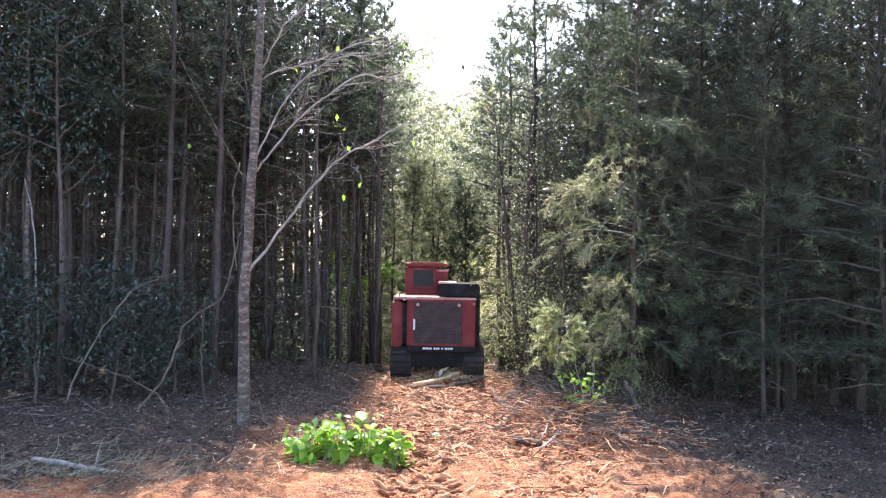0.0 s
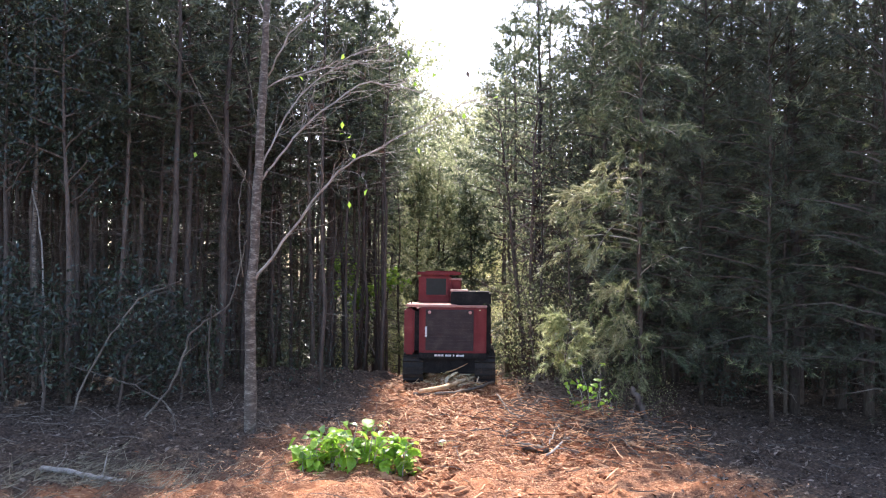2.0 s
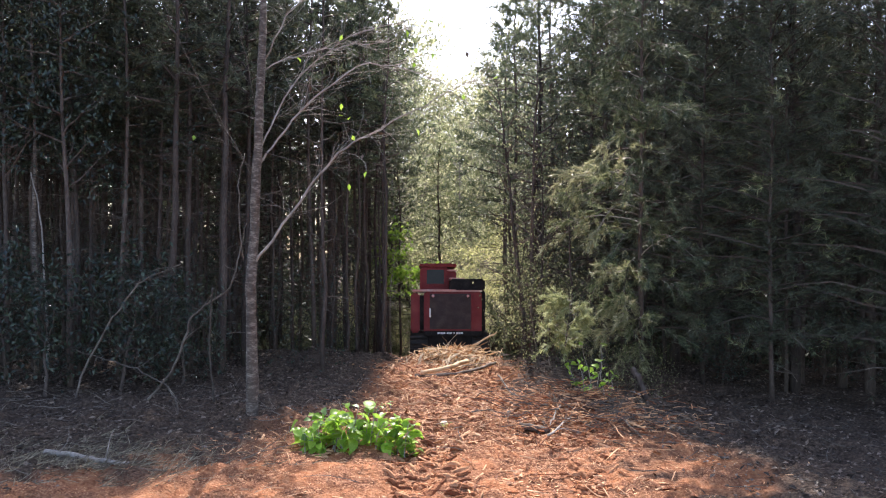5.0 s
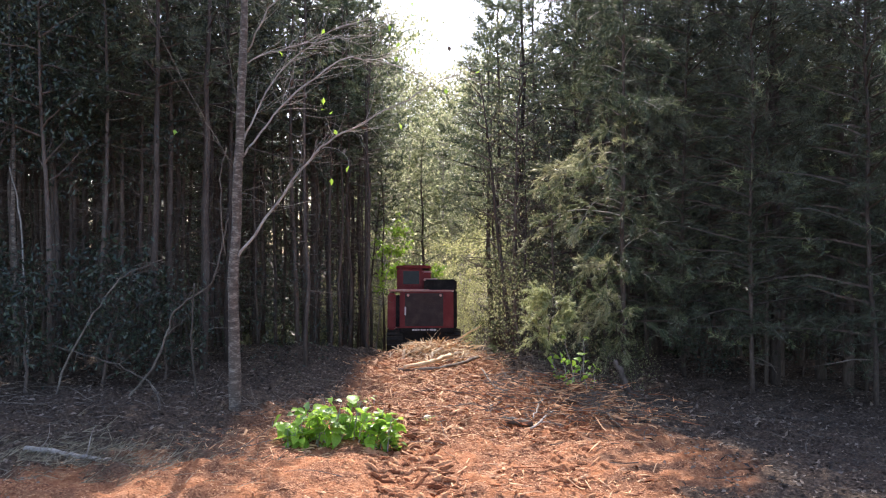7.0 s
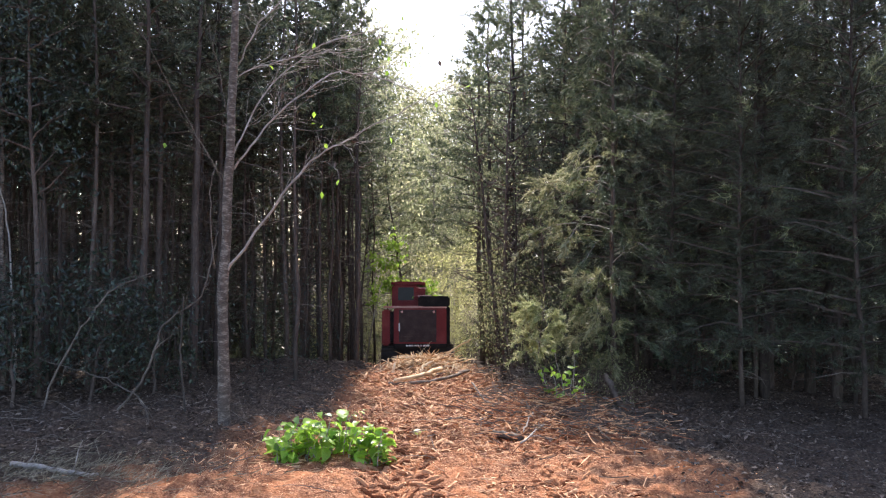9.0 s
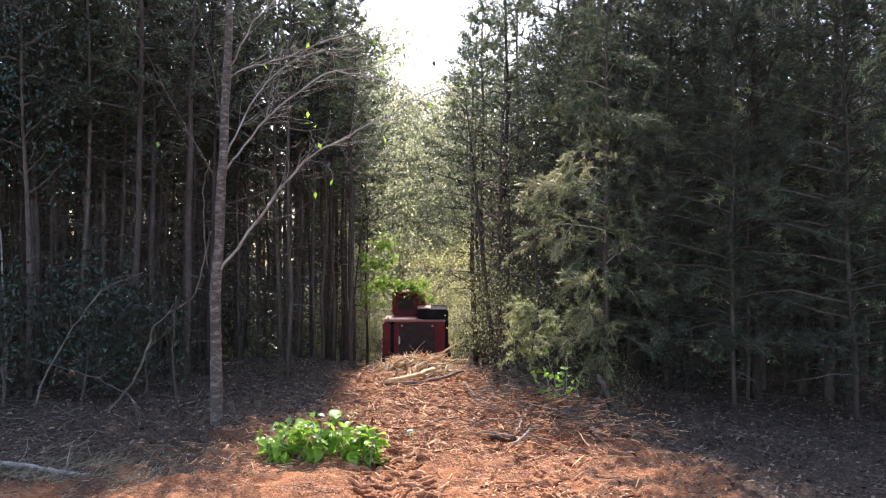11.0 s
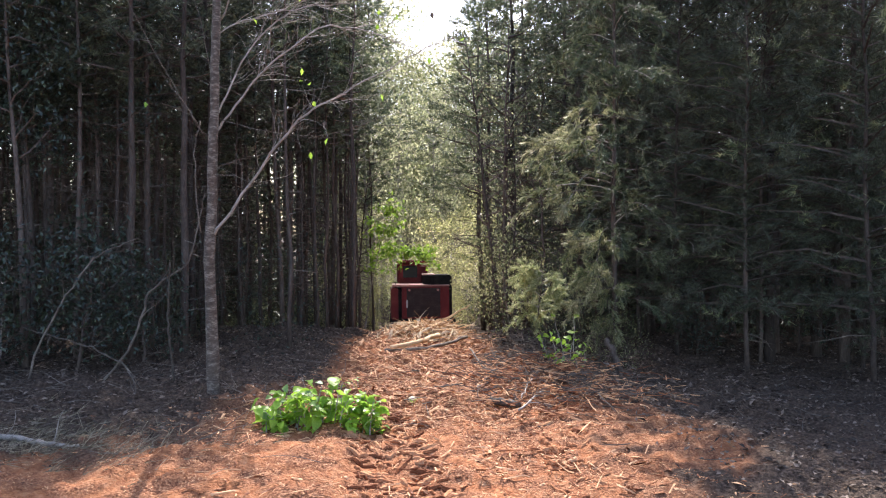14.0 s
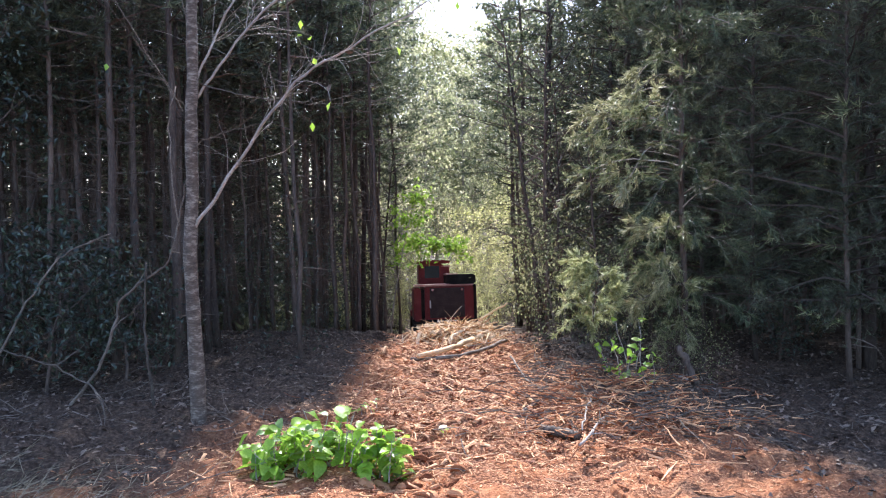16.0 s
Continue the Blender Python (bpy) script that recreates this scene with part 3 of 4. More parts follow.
def build_far_end():
    r = np.random.RandomState(5)
    kinds = [broadleaf(60, 10.0, 0.07, 2.7, 3200, LEAF_OLIVE, 0.18, "slim tree with sunlit olive autumn leaves", base=0.04, limbs=33),
             broadleaf(61, 8.0, 0.06, 2.4, 2800, LEAF_YELLOW, 0.17, "slim tree with yellowing sunlit leaves", base=0.04, limbs=30),
             broadleaf(62, 12.0, 0.08, 2.7, 3300, LEAF_OLIVE, 0.19, "tall slim tree with dense olive leaves", base=0.05, limbs=36),
             broadleaf(63, 10.5, 0.07, 2.6, 3800, LEAF_OLIVE, 0.155, "tall far tree with small olive leaves", base=0.2, limbs=38)]
    # a thicket that rises with distance, low in front
    first = set()
    for y0, s, wide in ((36.5, 0.30, 4.2), (40, 0.45, 4.2), (44.5, 0.62, 4.5), (50, 0.82, 5.0), (56, 1.12, 6.0), (63, 1.6, 7.0), (71, 2.05, 8.0)):
        for x in np.arange(-wide, wide + 0.5, 1.8 + 0.35 * s):
            k = r.choice((0, 1, 1)) if y0 < 48 else r.choice((0, 1, 1, 2))
            k = 3 if y0 > 60 else k
            x1, y1, q = float(x + r.normal(0, 0.5)), float(y0 + r.normal(0, 0.8)), s * r.uniform(0.8, 1.15) * (0.85 if k == 2 else 1.0)
            if k in first:
                copy_to(kinds[k], x1, y1, r.uniform(0, 360), q)
            else:
                first.add(k)
                put(kinds[k], x1, y1, r.uniform(0, 360), q)
    for x, y, q in ((-3.6, 73, 2.0), (-5.4, 72, 2.5), (5.2, 73, 2.0), (7.0, 72, 2.5), (-1.6, 75, 2.0), (0.2, 76, 1.95), (1.6, 75, 1.9), (3.0, 76, 2.0), (0.9, 67, 1.55), (-1.1, 68, 1.6)):
        copy_to(kinds[3], x, y, r.uniform(0, 360), q)
    copy_to(kinds[2], -2.7, 43.0, 75, 1.28)
    # far pines take the lit needle colour, standing in for sun and haze
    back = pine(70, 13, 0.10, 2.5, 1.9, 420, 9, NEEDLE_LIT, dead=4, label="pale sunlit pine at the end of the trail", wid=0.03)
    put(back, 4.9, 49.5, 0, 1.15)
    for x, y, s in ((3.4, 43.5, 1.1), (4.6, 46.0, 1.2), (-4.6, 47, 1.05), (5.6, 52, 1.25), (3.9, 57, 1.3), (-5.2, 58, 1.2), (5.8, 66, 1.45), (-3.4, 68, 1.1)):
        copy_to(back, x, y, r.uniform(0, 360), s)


build_far_end()



# ---- trail-side trees and shrubs ----
def ribbon(name, label, pts, r0, r1, mat=DEADWOOD, category="branch", sides=6, twigs=0, seed=1):
    """A fallen or leaning bare branch through the given places."""
    r = np.random.RandomState(seed)
    pts = np.array(pts, float)
    t = np.linspace(0, len(pts) - 1, 4 * len(pts))
    fine = np.column_stack([np.interp(t, range(len(pts)), pts[:, k]) for k in range(3)])
    k = np.array([0.25, 0.5, 0.25])
    inner = fine.copy()
    for c in range(3):
        inner[1:-1, c] = np.convolve(fine[:, c], k, "valid")
    inner[1:-1] += r.normal(0, 0.012, inner[1:-1].shape)
    ob = empty(name, label, category)
    b = Build()
    b.tube(inner, np.linspace(r0, r1, len(inner)), sides)
    part("limb", b, mat, ob, smooth=True)
    for i in range(twigs):
        j = r.randint(2, len(inner) - 1)
        b = Build()
        b.tube(curve_pts(inner[j], unit(inner[j] - inner[j - 1]) + r.normal(0, 0.6, 3), r.uniform(0.3, 0.8), 4, r, 0.2), [0.010, 0.008, 0.006, 0.004, 0.002], 4)
        part("twig", b, mat, ob)
    return ob


def spray_twigs(b, pts, r, n, length, rad=0.006):
    """Fine twigs, and twigs on them, along a limb."""
    ends = []
    for i in range(n):
        j = r.randint(max(1, len(pts) // 4), len(pts))
        d = unit(pts[j] - pts[j - 1])
        tw = curve_pts(pts[j], d + r.normal(0, 0.55, 3) * (1, 0.8, 0.7), length * r.uniform(0.5, 1.5), 5, r, 0.2, 0.01)
        b.tube(tw, np.linspace(rad, 0.002, 6), 3)
        ends.append(tw[-1])
        if r.uniform() < 0.6:
            sub = curve_pts(tw[2], unit(tw[3] - tw[2]) + r.normal(0, 0.6, 3), length * 0.5, 4, r, 0.2)
            b.tube(sub, np.linspace(rad * 0.7, 0.0015, 5), 3)
    return ends


def build_bare_tree():
    """The slim grey hardwood that leans over the trail."""
    r = np.random.RandomState(21)
    t = empty("bare_tree", "slim grey ring-barked hardwood with nearly leafless branches", "tree")
    stem = np.array([(-0.02, 0, -0.3), (0, 0, 0), (0, 0.02, 1.2), (0.01, 0, 2.4), (0.03, 0, 3.4), (0.10, -0.05, 4.6), (0.16, -0.1, 6.0), (0.24, -0.1, 7.6), (0.30, 0, 9.4), (0.36, 0.05, 11.0)])
    rad = [0.15, 0.118, 0.098, 0.091, 0.086, 0.080, 0.072, 0.06, 0.045, 0.02]
    q = np.linspace(0, len(stem) - 1, 60)
    fine = np.column_stack([np.interp(q, range(len(stem)), stem[:, k]) for k in range(3)])
    fine[:, :2] += np.column_stack([np.convolve(r.normal(0, 0.02, 64), np.ones(5) / 5, "valid")] * 2)
    fr = np.interp(q, range(len(stem)), rad) * (1 + 0.045 * r.normal(0, 1, 60).clip(-1, 1))
    b = Build()
    b.tube(fine, fr, 10)
    part("trunk", b, BARK_GREY, t, smooth=True)
    limbs = [
        ([(0.03, 0, 2.82), (0.20, -0.05, 3.05), (0.5, -0.1, 3.42), (1.0, -0.2, 4.10), (1.55, -0.25, 4.76), (1.95, -0.3, 5.02), (2.35, -0.3, 5.2), (3.0, -0.3, 5.56), (3.5, -0.25, 5.85), (3.95, -0.2, 6.08)], 0.038, 26),
        ([(0.08, 0, 4.55), (0.35, 0.1, 4.95), (0.8, 0.1, 5.5), (1.2, 0.0, 5.85), (1.9, 0.1, 6.4), (2.6, 0.2, 6.35), (3.3, 0.2, 6.1)], 0.030, 26),
        ([(0.10, 0, 4.75), (0.3, 0.2, 5.3), (0.6, 0.3, 5.95), (1.1, 0.4, 6.6), (1.8, 0.4, 7.0), (2.8, 0.4, 7.25)], 0.024, 18),
        ([(0.0, 0, 4.45), (-0.15, -0.2, 4.75), (-0.45, -0.3, 5.3), (-0.85, -0.3, 6.0), (-1.2, -0.3, 6.7), (-1.5, -0.2, 7.4)], 0.009, 7),
        ([(0.0, 0, 4.4), (-0.2, -0.1, 4.75), (-0.55, -0.1, 5.3), (-1.2, -0.1, 6.3)], 0.007, 5),
        ([(0.12, 0, 5.3), (-0.1, 0.2, 6.2), (-0.35, 0.3, 7.2), (-0.45, 0.3, 8.3)], 0.009, 6),
        ([(0.2, 0, 6.4), (0.6, -0.2, 7.1), (1.3, -0.3, 7.8), (2.2, -0.3, 8.3)], 0.022, 12),
        ([(0.25, 0, 7.4), (-0.1, -0.2, 8.2), (-0.5, -0.3, 9.2)], 0.018, 8),
        ([(0.05, 0.0, 3.9), (0.3, -0.2, 4.05), (0.7, -0.4, 4.12), (1.1, -0.5, 4.2)], 0.010, 5),
        ([(0.16, 0, 6.2), (0.5, 0.1, 6.45), (1.1, 0.15, 6.62), (1.7, 0.1, 6.72), (2.4, 0.1, 6.78)], 0.018, 14),
        ([(0.10, 0, 4.86), (0.55, -0.1, 4.70), (1.1, -0.2, 4.56), (1.7, -0.2, 4.46)], 0.012, 8),
        ([(-0.12, -0.1, 2.9), (-0.18, -0.12, 3.6), (-0.2, -0.1, 4.3), (-0.12, -0.05, 4.8)], 0.014, 3)]
    ends = []
    for pts, r0, n in limbs:
        pts = np.array(pts)
        q = np.linspace(0, len(pts) - 1, 3 * len(pts))
        fine = np.column_stack([np.interp(q, range(len(pts)), pts[:, k]) for k in range(3)])
        fine[1:] += r.normal(0, 0.014, fine[1:].shape)
        b = Build()
        b.tube(fine, np.linspace(r0 * 0.75, min(r0 * 0.5, 0.007), len(fine)), 6)
        thin = r0 < 0.015
        limb = part("limb", b, DEADWOOD if thin else TWIG, t, "thin grey-brown bare limb" if thin else "pale grey bare limb", smooth=True)
        b = Build()
        ends += spray_twigs(b, fine, r, n if thin else int(n * 2.1), 0.75, 0.003 if thin else 0.0038)
        tagged(part("twig_spray", b, DEADWOOD if thin else TWIG, limb), kind="stuff")
    for k in r.choice(len(ends), 26, False):
        b = Build()
        b.leaves([ends[k]], [r.normal(0, 0.6, 3) + (0, 0, -1)], [r.normal(0, 1, 3)], 0.13, 0.075)
        part("leaf", b, LEAF_FRESH if k % 3 else LITTER, t, "last yellow-green leaf")
    t.matrix_basis = pose(-3.48, 14.62, -0.02)


build_bare_tree()


def leaf_mesh(name, length, width, mat, seed):
    """A broad pointed leaf, cupped and folded along its midrib."""
    r = np.random.RandomState(seed)
    b = Build()
    n = 7
    s = np.linspace(0, 1, n)
    w = width / 2 * np.sin(np.pi * s ** 0.75) ** 0.8
    droop = -0.35 * length * s ** 2
    v = [(0, s[i] * length, droop[i]) for i in range(n)]
    v += [(w[i], s[i] * length, droop[i] + 0.28 * w[i] + 0.01 * math.sin(9 * s[i] + seed)) for i in range(n)]
    v += [(-w[i], s[i] * length, droop[i] + 0.28 * w[i]) for i in range(n)]
    f = [(i, i + 1, n + i + 1, n + i) for i in range(n - 1)] + [(i, 2 * n + i, 2 * n + i + 1, i + 1) for i in range(n - 1)]
    b.add(v, f)
    return b.mesh(name, mat, True)


def leafy_clump(name, label, x, y, width, depth, height, leaves, size, mat, seed, stems=12, category="shrub"):
    """Low leafy growth: arching stems with single broad leaves."""
    r = np.random.RandomState(seed)
    t = empty(name, label, category)
    kinds = [leaf_mesh("leaf", size * q, size * q * 0.68, LEAF_PALE if i == 3 else mat, i) for i, q in enumerate((0.85, 1.0, 1.2, 0.75, 1.1))]
    nodes = []
    for i in range(stems):
        px, py = (0.86 * (i + r.uniform()) / stems - 0.43) * width, r.uniform(-0.4, 0.4) * depth
        hh = height * r.uniform(0.4, 1.0) * (1 - 0.5 * (abs(px) / (width / 2)) ** 2)
        pts = curve_pts((px, py, -0.05), (r.normal(0, 0.2), r.normal(0, 0.2), 1), hh, 5, r, 0.14, -0.03)
        b = Build()
        b.tube(pts, np.linspace(0.010, 0.004, 6), 4)
        part("stem", b, TWIG, t)
        nodes += [(pts[j], hh) for j in range(1, 6)]
    for i in range(leaves):
        p, hh = nodes[r.randint(len(nodes))]
        p = p + r.normal(0, 0.05, 3)
        ob = part("leaf", kinds[i % 5], None, t)
        ob.matrix_basis = pose(p[0], p[1], p[2], r.uniform(-45, 40), r.uniform(-40, 40), r.uniform(0, 360)) @ Matrix.Scale(r.uniform(0.6, 1.15), 4)
    t.matrix_basis = pose(x, y, float(ground(x, y)))
    return t


leafy_clump("leafy_shrub", "low clump of broad bright green leaves on bare clay", -1.38, 12.75, 1.95, 0.8, 0.80, 420, 0.215, LEAF_FRESH, 31, 54)
leafy_clump("seedling", "small yellow-green seedling at the edge of the brush", 2.75, 15.9, 1.0, 0.4, 1.2, 60, 0.14, LEAF_FRESH, 32, 7, "seedling")
leafy_clump("seedling", "tiny green sprout among the wood chips", -1.15, 15.2, 0.35, 0.3, 0.32, 12, 0.12, LEAF_FRESH, 33, 4, "seedling")
leafy_clump("seedling", "tiny green sprout beside a pale stone", 0.05, 14.0, 0.3, 0.2, 0.18, 8, 0.08, LEAF_FRESH, 34, 3, "seedling")


def stone(x, y, s, seed):
    bm = bmesh.new()
    bmesh.ops.create_icosphere(bm, subdivisions=2, radius=s)
    for v in bm.verts:
        v.co *= 1 + 0.25 * noise.noise(v.co * 6 + Vector((seed, 0, 0)))
        v.co.z *= 0.6
    b = Build()
    b.bm(bm)
    ob = new("stone", b.mesh("stone", CHIP_FRESH, True))
    ob.matrix_basis = pose(x, y, float(ground(x, y)) + s * 0.3)
    return tagged(ob, "small pale stone lying in the wood chips", "stone")


stone(-0.08, 14.2, 0.09, 2.0)


def feathers(limb, pts, r, n, length, mat):
    """Side twigs along a limb, each clad in needles that sweep forward like a feather."""
    tw, nd = Build(), Build()
    for _ in range(n):
        f = r.uniform(0.2, 1) * (len(pts) - 1)
        j = min(int(f), len(pts) - 2)
        d = unit(pts[j + 1] - pts[j])
        q = curve_pts(pts[j] + (pts[j + 1] - pts[j]) * (f - j), d + r.normal(0, 0.5, 3), length * r.uniform(0.6, 1.2), 5, r, 0.1, -0.10)
        tw.tube(q, np.linspace(0.005, 0.002, 6), 3)
        g = r.uniform(0.3, 5, 9)
        k = np.minimum(g.astype(int), 4)
        c = q[k] + (q[k + 1] - q[k]) * (g - k)[:, None]
        nd.needles(c, unit(q[-1] - q[0]) + (0, 0, -0.15), 9, 0.15, 0.016, 0.42, r)
    tagged(part("twig_spray", tw, TWIG, limb), kind="stuff")
    tagged(part("needles", nd, mat, limb), kind="stuff")


def build_boughs():
    """The young pine whose drooping boughs hang over the trail's edge."""
    r = np.random.RandomState(51)
    t = empty("drooping_pine", "young pine with drooping grey-green boughs over the trail", "pine tree")
    base = np.array([4.1, 17.8, 0.0])
    stem = curve_pts((0, 0, -0.2), (0.02, 0.03, 1), 11.0, 12, r, 0.02)
    b = Build()
    b.tube(stem, np.linspace(0.065, 0.012, 13), 8)
    part("trunk", b, BARK_PINE, t, smooth=True)
    for i in range(76):
        z = 1.0 + 8.6 * i / 76 + r.uniform(-0.1, 0.1)
        p = np.array([np.interp(z, stem[:, 2], stem[:, 0]), np.interp(z, stem[:, 2], stem[:, 1]), z])
        turn = r.uniform(150, 300)
        a = math.radians(turn)
        ln = float(np.interp(z, [1, 2.2, 3.4, 5.5, 8, 10], [1.0, 1.5, 2.2, 1.9, 2.0, 1.4])) * r.uniform(0.5, 1.12)
        pts = curve_pts(p, (np.cos(a), np.sin(a) * 0.8, r.uniform(0.1, 0.7)), ln, 7, r, 0.15, r.uniform(-0.24, -0.08))
        b = Build()
        b.tube(pts, np.linspace(0.014, 0.003, 8), 5)
        limb = part("limb", b, TWIG if i % 3 == 0 else DEADWOOD, t)
        # left boughs coloured as sunlit, right-turned ones darker as shade; top greener
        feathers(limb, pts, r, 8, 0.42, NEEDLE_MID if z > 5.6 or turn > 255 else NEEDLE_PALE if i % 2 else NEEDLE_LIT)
    t.matrix_basis = pose(base[0], base[1], float(ground(base[0], base[1])))
    # the feathery low sapling in front of it
    t = empty("pine_sapling", "feathery pale green pine sapling at the trail edge", "sapling")
    stem = curve_pts((0, 0, -0.1), (-0.12, -0.05, 1), 2.3, 8, r, 0.06)
    b = Build()
    b.tube(stem, np.linspace(0.03, 0.006, 9), 6)
    part("trunk", b, BARK_PINE, t, smooth=True)
    for i in range(22):
        j = r.randint(4, 9)
        a = r.uniform(0, 2 * np.pi)
        pts = curve_pts(stem[j], (np.cos(a), np.sin(a) * 0.7, 0.7), r.uniform(0.45, 0.9), 6, r, 0.1, -0.24)
        b = Build()
        b.tube(pts, np.linspace(0.008, 0.002, 7), 4)
        limb = part("limb", b, TWIG, t)
        feathers(limb, pts, r, 6, 0.34, NEEDLE_FRESH)
    t.matrix_basis = pose(2.5, 17.35, float(ground(2.5, 17.35)) + 0.02) @ Matrix.Scale(0.84, 4)


build_boughs()


def build_edge():
    """Slim trees along the cut and shrubs under them."""
    s = [broadleaf(80, 8.2, 0.075, 1.3, 210, LEAF_DULL, 0.10, "slim dark leaning sapling with sparse olive leaves", (-0.10, 0.0), 0.3, 18, BARK_PINE),
         broadleaf(81, 8.8, 0.08, 1.8, 240, LEAF_OLIVE, 0.09, "slim upright tree with sparse yellowing leaves", (0.01, 0.0), 0.25, 20, BARK_PINE),
         broadleaf(82, 6.0, 0.045, 1.7, 420, LEAF_DULL, 0.085, "thin sapling with olive leaves beside the cut", (-0.03, 0.02), 0.12, 18, BARK_PINE)]
    put(s[0], 2.2, 23.6)
    put(s[1], 2.4, 24.2)
    put(s[2], 2.5, 22.4)
    copy_to(s[2], 3.1, 20.6, 130, 0.95)
    copy_to(s[2], 2.5, 26.0, 220, 1.1)
    copy_to(s[1], 2.7, 28.0, 70, 1.0)
    copy_to(s[2], 2.6, 31.0, 300, 1.05)
    copy_to(s[0], -2.9, 34.5, 180, 0.9)
    e = [pine(90, 12.5, 0.10, 5.0, 2.5, 1800, 8, NEEDLE_MID, dead=12, twiggy=24, label="pine at the cut's edge with sunlit blue-green tufts"),
         pine(91, 10.5, 0.05, 6.4, 0.7, 260, 10, NEEDLE_MID, dead=14, label="thin straight pine at the edge of the cut")]
    put(e[0], 4.4, 26.5)
    copy_to(e[0], 3.1, 30.6, 80, 1.25)
    copy_to(e[0], 2.9, 35.5, 160, 1.25)
    copy_to(e[0], 2.9, 40.0, 250, 1.25)
    copy_to(e[0], -3.7, 36.5, 40, 1.12)
    copy_to(e[0], -3.6, 41.0, 140, 1.2)
    copy_to(e[0], -2.8, 45.5, 290, 1.36)
    put(e[1], -1.78, 22.8)
    copy_to(e[1], -2.95, 19.4, 60, 1.0)
    r = np.random.RandomState(8)
    for i in range(12):
        copy_to(e[1], (-2.75 if i > 8 else -1.8 if i % 4 == 0 else -2.25) - abs(r.normal(0, 0.35)), 23.2 + i * 1.05 + r.normal(0, 0.2), r.uniform(0, 360), r.uniform(0.8, 1.15))
    sh = broadleaf(95, 2.3, 0.035, 1.1, 1100, LEAF_DARK, 0.12, "dark glossy evergreen shrub under the pines", (0.05, 0), 0.1, 16, BARK_PINE, "evergreen_shrub", "shrub", "evergreen shrubs")
    put(sh, -6.6, 16.6)
    for x, y, q in ((-7.9, 16.2, 1.05), (-5.6, 17.4, 0.9), (-9.0, 17.0, 1.2), (-7.2, 18.2, 1.25), (6.4, 19.5, 0.8), (9.2, 20.5, 0.9), (3.0, 19.5, 0.7), (-10.4, 18.5, 1.2)):
        copy_to(sh, x, y, r.uniform(0, 360), q)
    ol = broadleaf(98, 2.4, 0.03, 0.9, 1000, LEAF_DULL, 0.085, "leafy olive shrub at the edge of the cut", (-0.03, 0), 0.08, 18, DEADWOOD, "olive_shrub", "shrub", "shrubs along the cut")
    put(ol, 2.3, 21.6)
    for x, y, q in ((2.7, 22.9, 1.15), (2.25, 25.2, 1.3), (2.9, 19.6, 0.95), (3.3, 18.9, 0.7), (3.7, 17.2, 0.4), (4.3, 17.4, 0.5), (2.9, 27.5, 1.3)):
        copy_to(ol, x, y, r.uniform(0, 360), q)
    b = Build()                                   # sparse evergreen leaves on unseen twigs between the stems
    k = 9000
    x, y = -2.3 - r.gamma(1.6, 2.2, k), r.uniform(18.5, 33, k)
    z = ground(x, y) + r.gamma(1.5, 1.3, k)
    keep = vnoise(x * 1.5, z * 1.1, 0.9, 21) + 0.5 * vnoise(y, z, 1.2, 22) > -0.1
    c = np.column_stack([x, y, z])[keep]
    b.leaves(c, r.normal(0, 1, c.shape) + (0, 0, -0.4), r.normal(0, 0.7, c.shape) + (0, 0, 1), r.uniform(0.05, 0.11, len(c)), r.uniform(0.025, 0.05, len(c)))
    tagged(new("understory_leaves", b.mesh("understory_leaves", LEAF_DARK)), "sparse glinting evergreen leaves between the pine stems", "undergrowth", kind="stuff")
    hv = broadleaf(96, 9.0, 0.07, 1.7, 2400, LEAF_DARK, 0.13, "evergreen tree with small glinting dark leaves", (0.0, 0), 0.45, 22, BARK_PINE)
    put(hv, -8.3, 18.6)
    copy_to(hv, -6.9, 19.6, 120, 0.95)
    copy_to(hv, -10.2, 19.0, 220, 1.1)
    copy_to(hv, -7.9, 17.3, 20, 1.0)
    copy_to(hv, -9.4, 17.6, 300, 1.05)


build_edge()

ribbon("bare_branch", "crooked grey bare sapling leaning under the pines", [(-7.12, 15.6, -0.02), (-6.96, 15.72, 0.7), (-6.51, 15.84, 1.64), (-6.06, 15.96, 2.32), (-5.71, 16.08, 2.59), (-5.24, 16.2, 2.77)], 0.024, 0.009, twigs=6, seed=2)
ribbon("bare_branch", "curved bare stem bowing towards the slim tree", [(-5.77, 15.2, 0.0), (-5.16, 15.25, 0.71), (-4.89, 15.3, 1.34), (-4.79, 15.35, 1.8), (-4.46, 15.4, 2.06), (-4.07, 15.45, 2.35), (-3.9, 15.5, 3.09), (-3.8, 15.55, 3.56)], 0.027, 0.011, twigs=6, seed=3)
ribbon("fallen_branch", "forked grey branch fallen at the forest edge", [(-7.25, 15.9, 1.15), (-6.54, 15.62, 1.01), (-5.76, 15.34, 0.84), (-5.09, 15.06, 0.57), (-4.78, 14.72, 0.2), (-4.4, 14.4, -0.03)], 0.008, 0.017, DEADWOOD, twigs=7, seed=4)
ribbon("broken_stick", "pale snapped upright stick", [(-4.37, 15.3, 2.36), (-4.4, 15.3, 1.63), (-4.43, 15.3, 1.23), (-4.36, 15.3, 0.47), (-4.34, 15.3, 0.0)], 0.014, 0.024, DEADWOOD, "stick", seed=5)
ribbon("fallen_log", "weathered grey log among dead grass", [(-5.9, 12.1, 0.11), (-5.28, 11.82, 0.11), (-4.72, 11.55, 0.10), (-4.45, 11.51, 0.10)], 0.045, 0.03, TWIG, "log", twigs=5, seed=6)
ribbon("fallen_branch", "long brown stick lying on the brush heap", [(1.16, 19.47, 0.12), (1.26, 17.35, 0.12), (1.59, 15.21, 0.12)], 0.022, 0.014, seed=7, twigs=2)
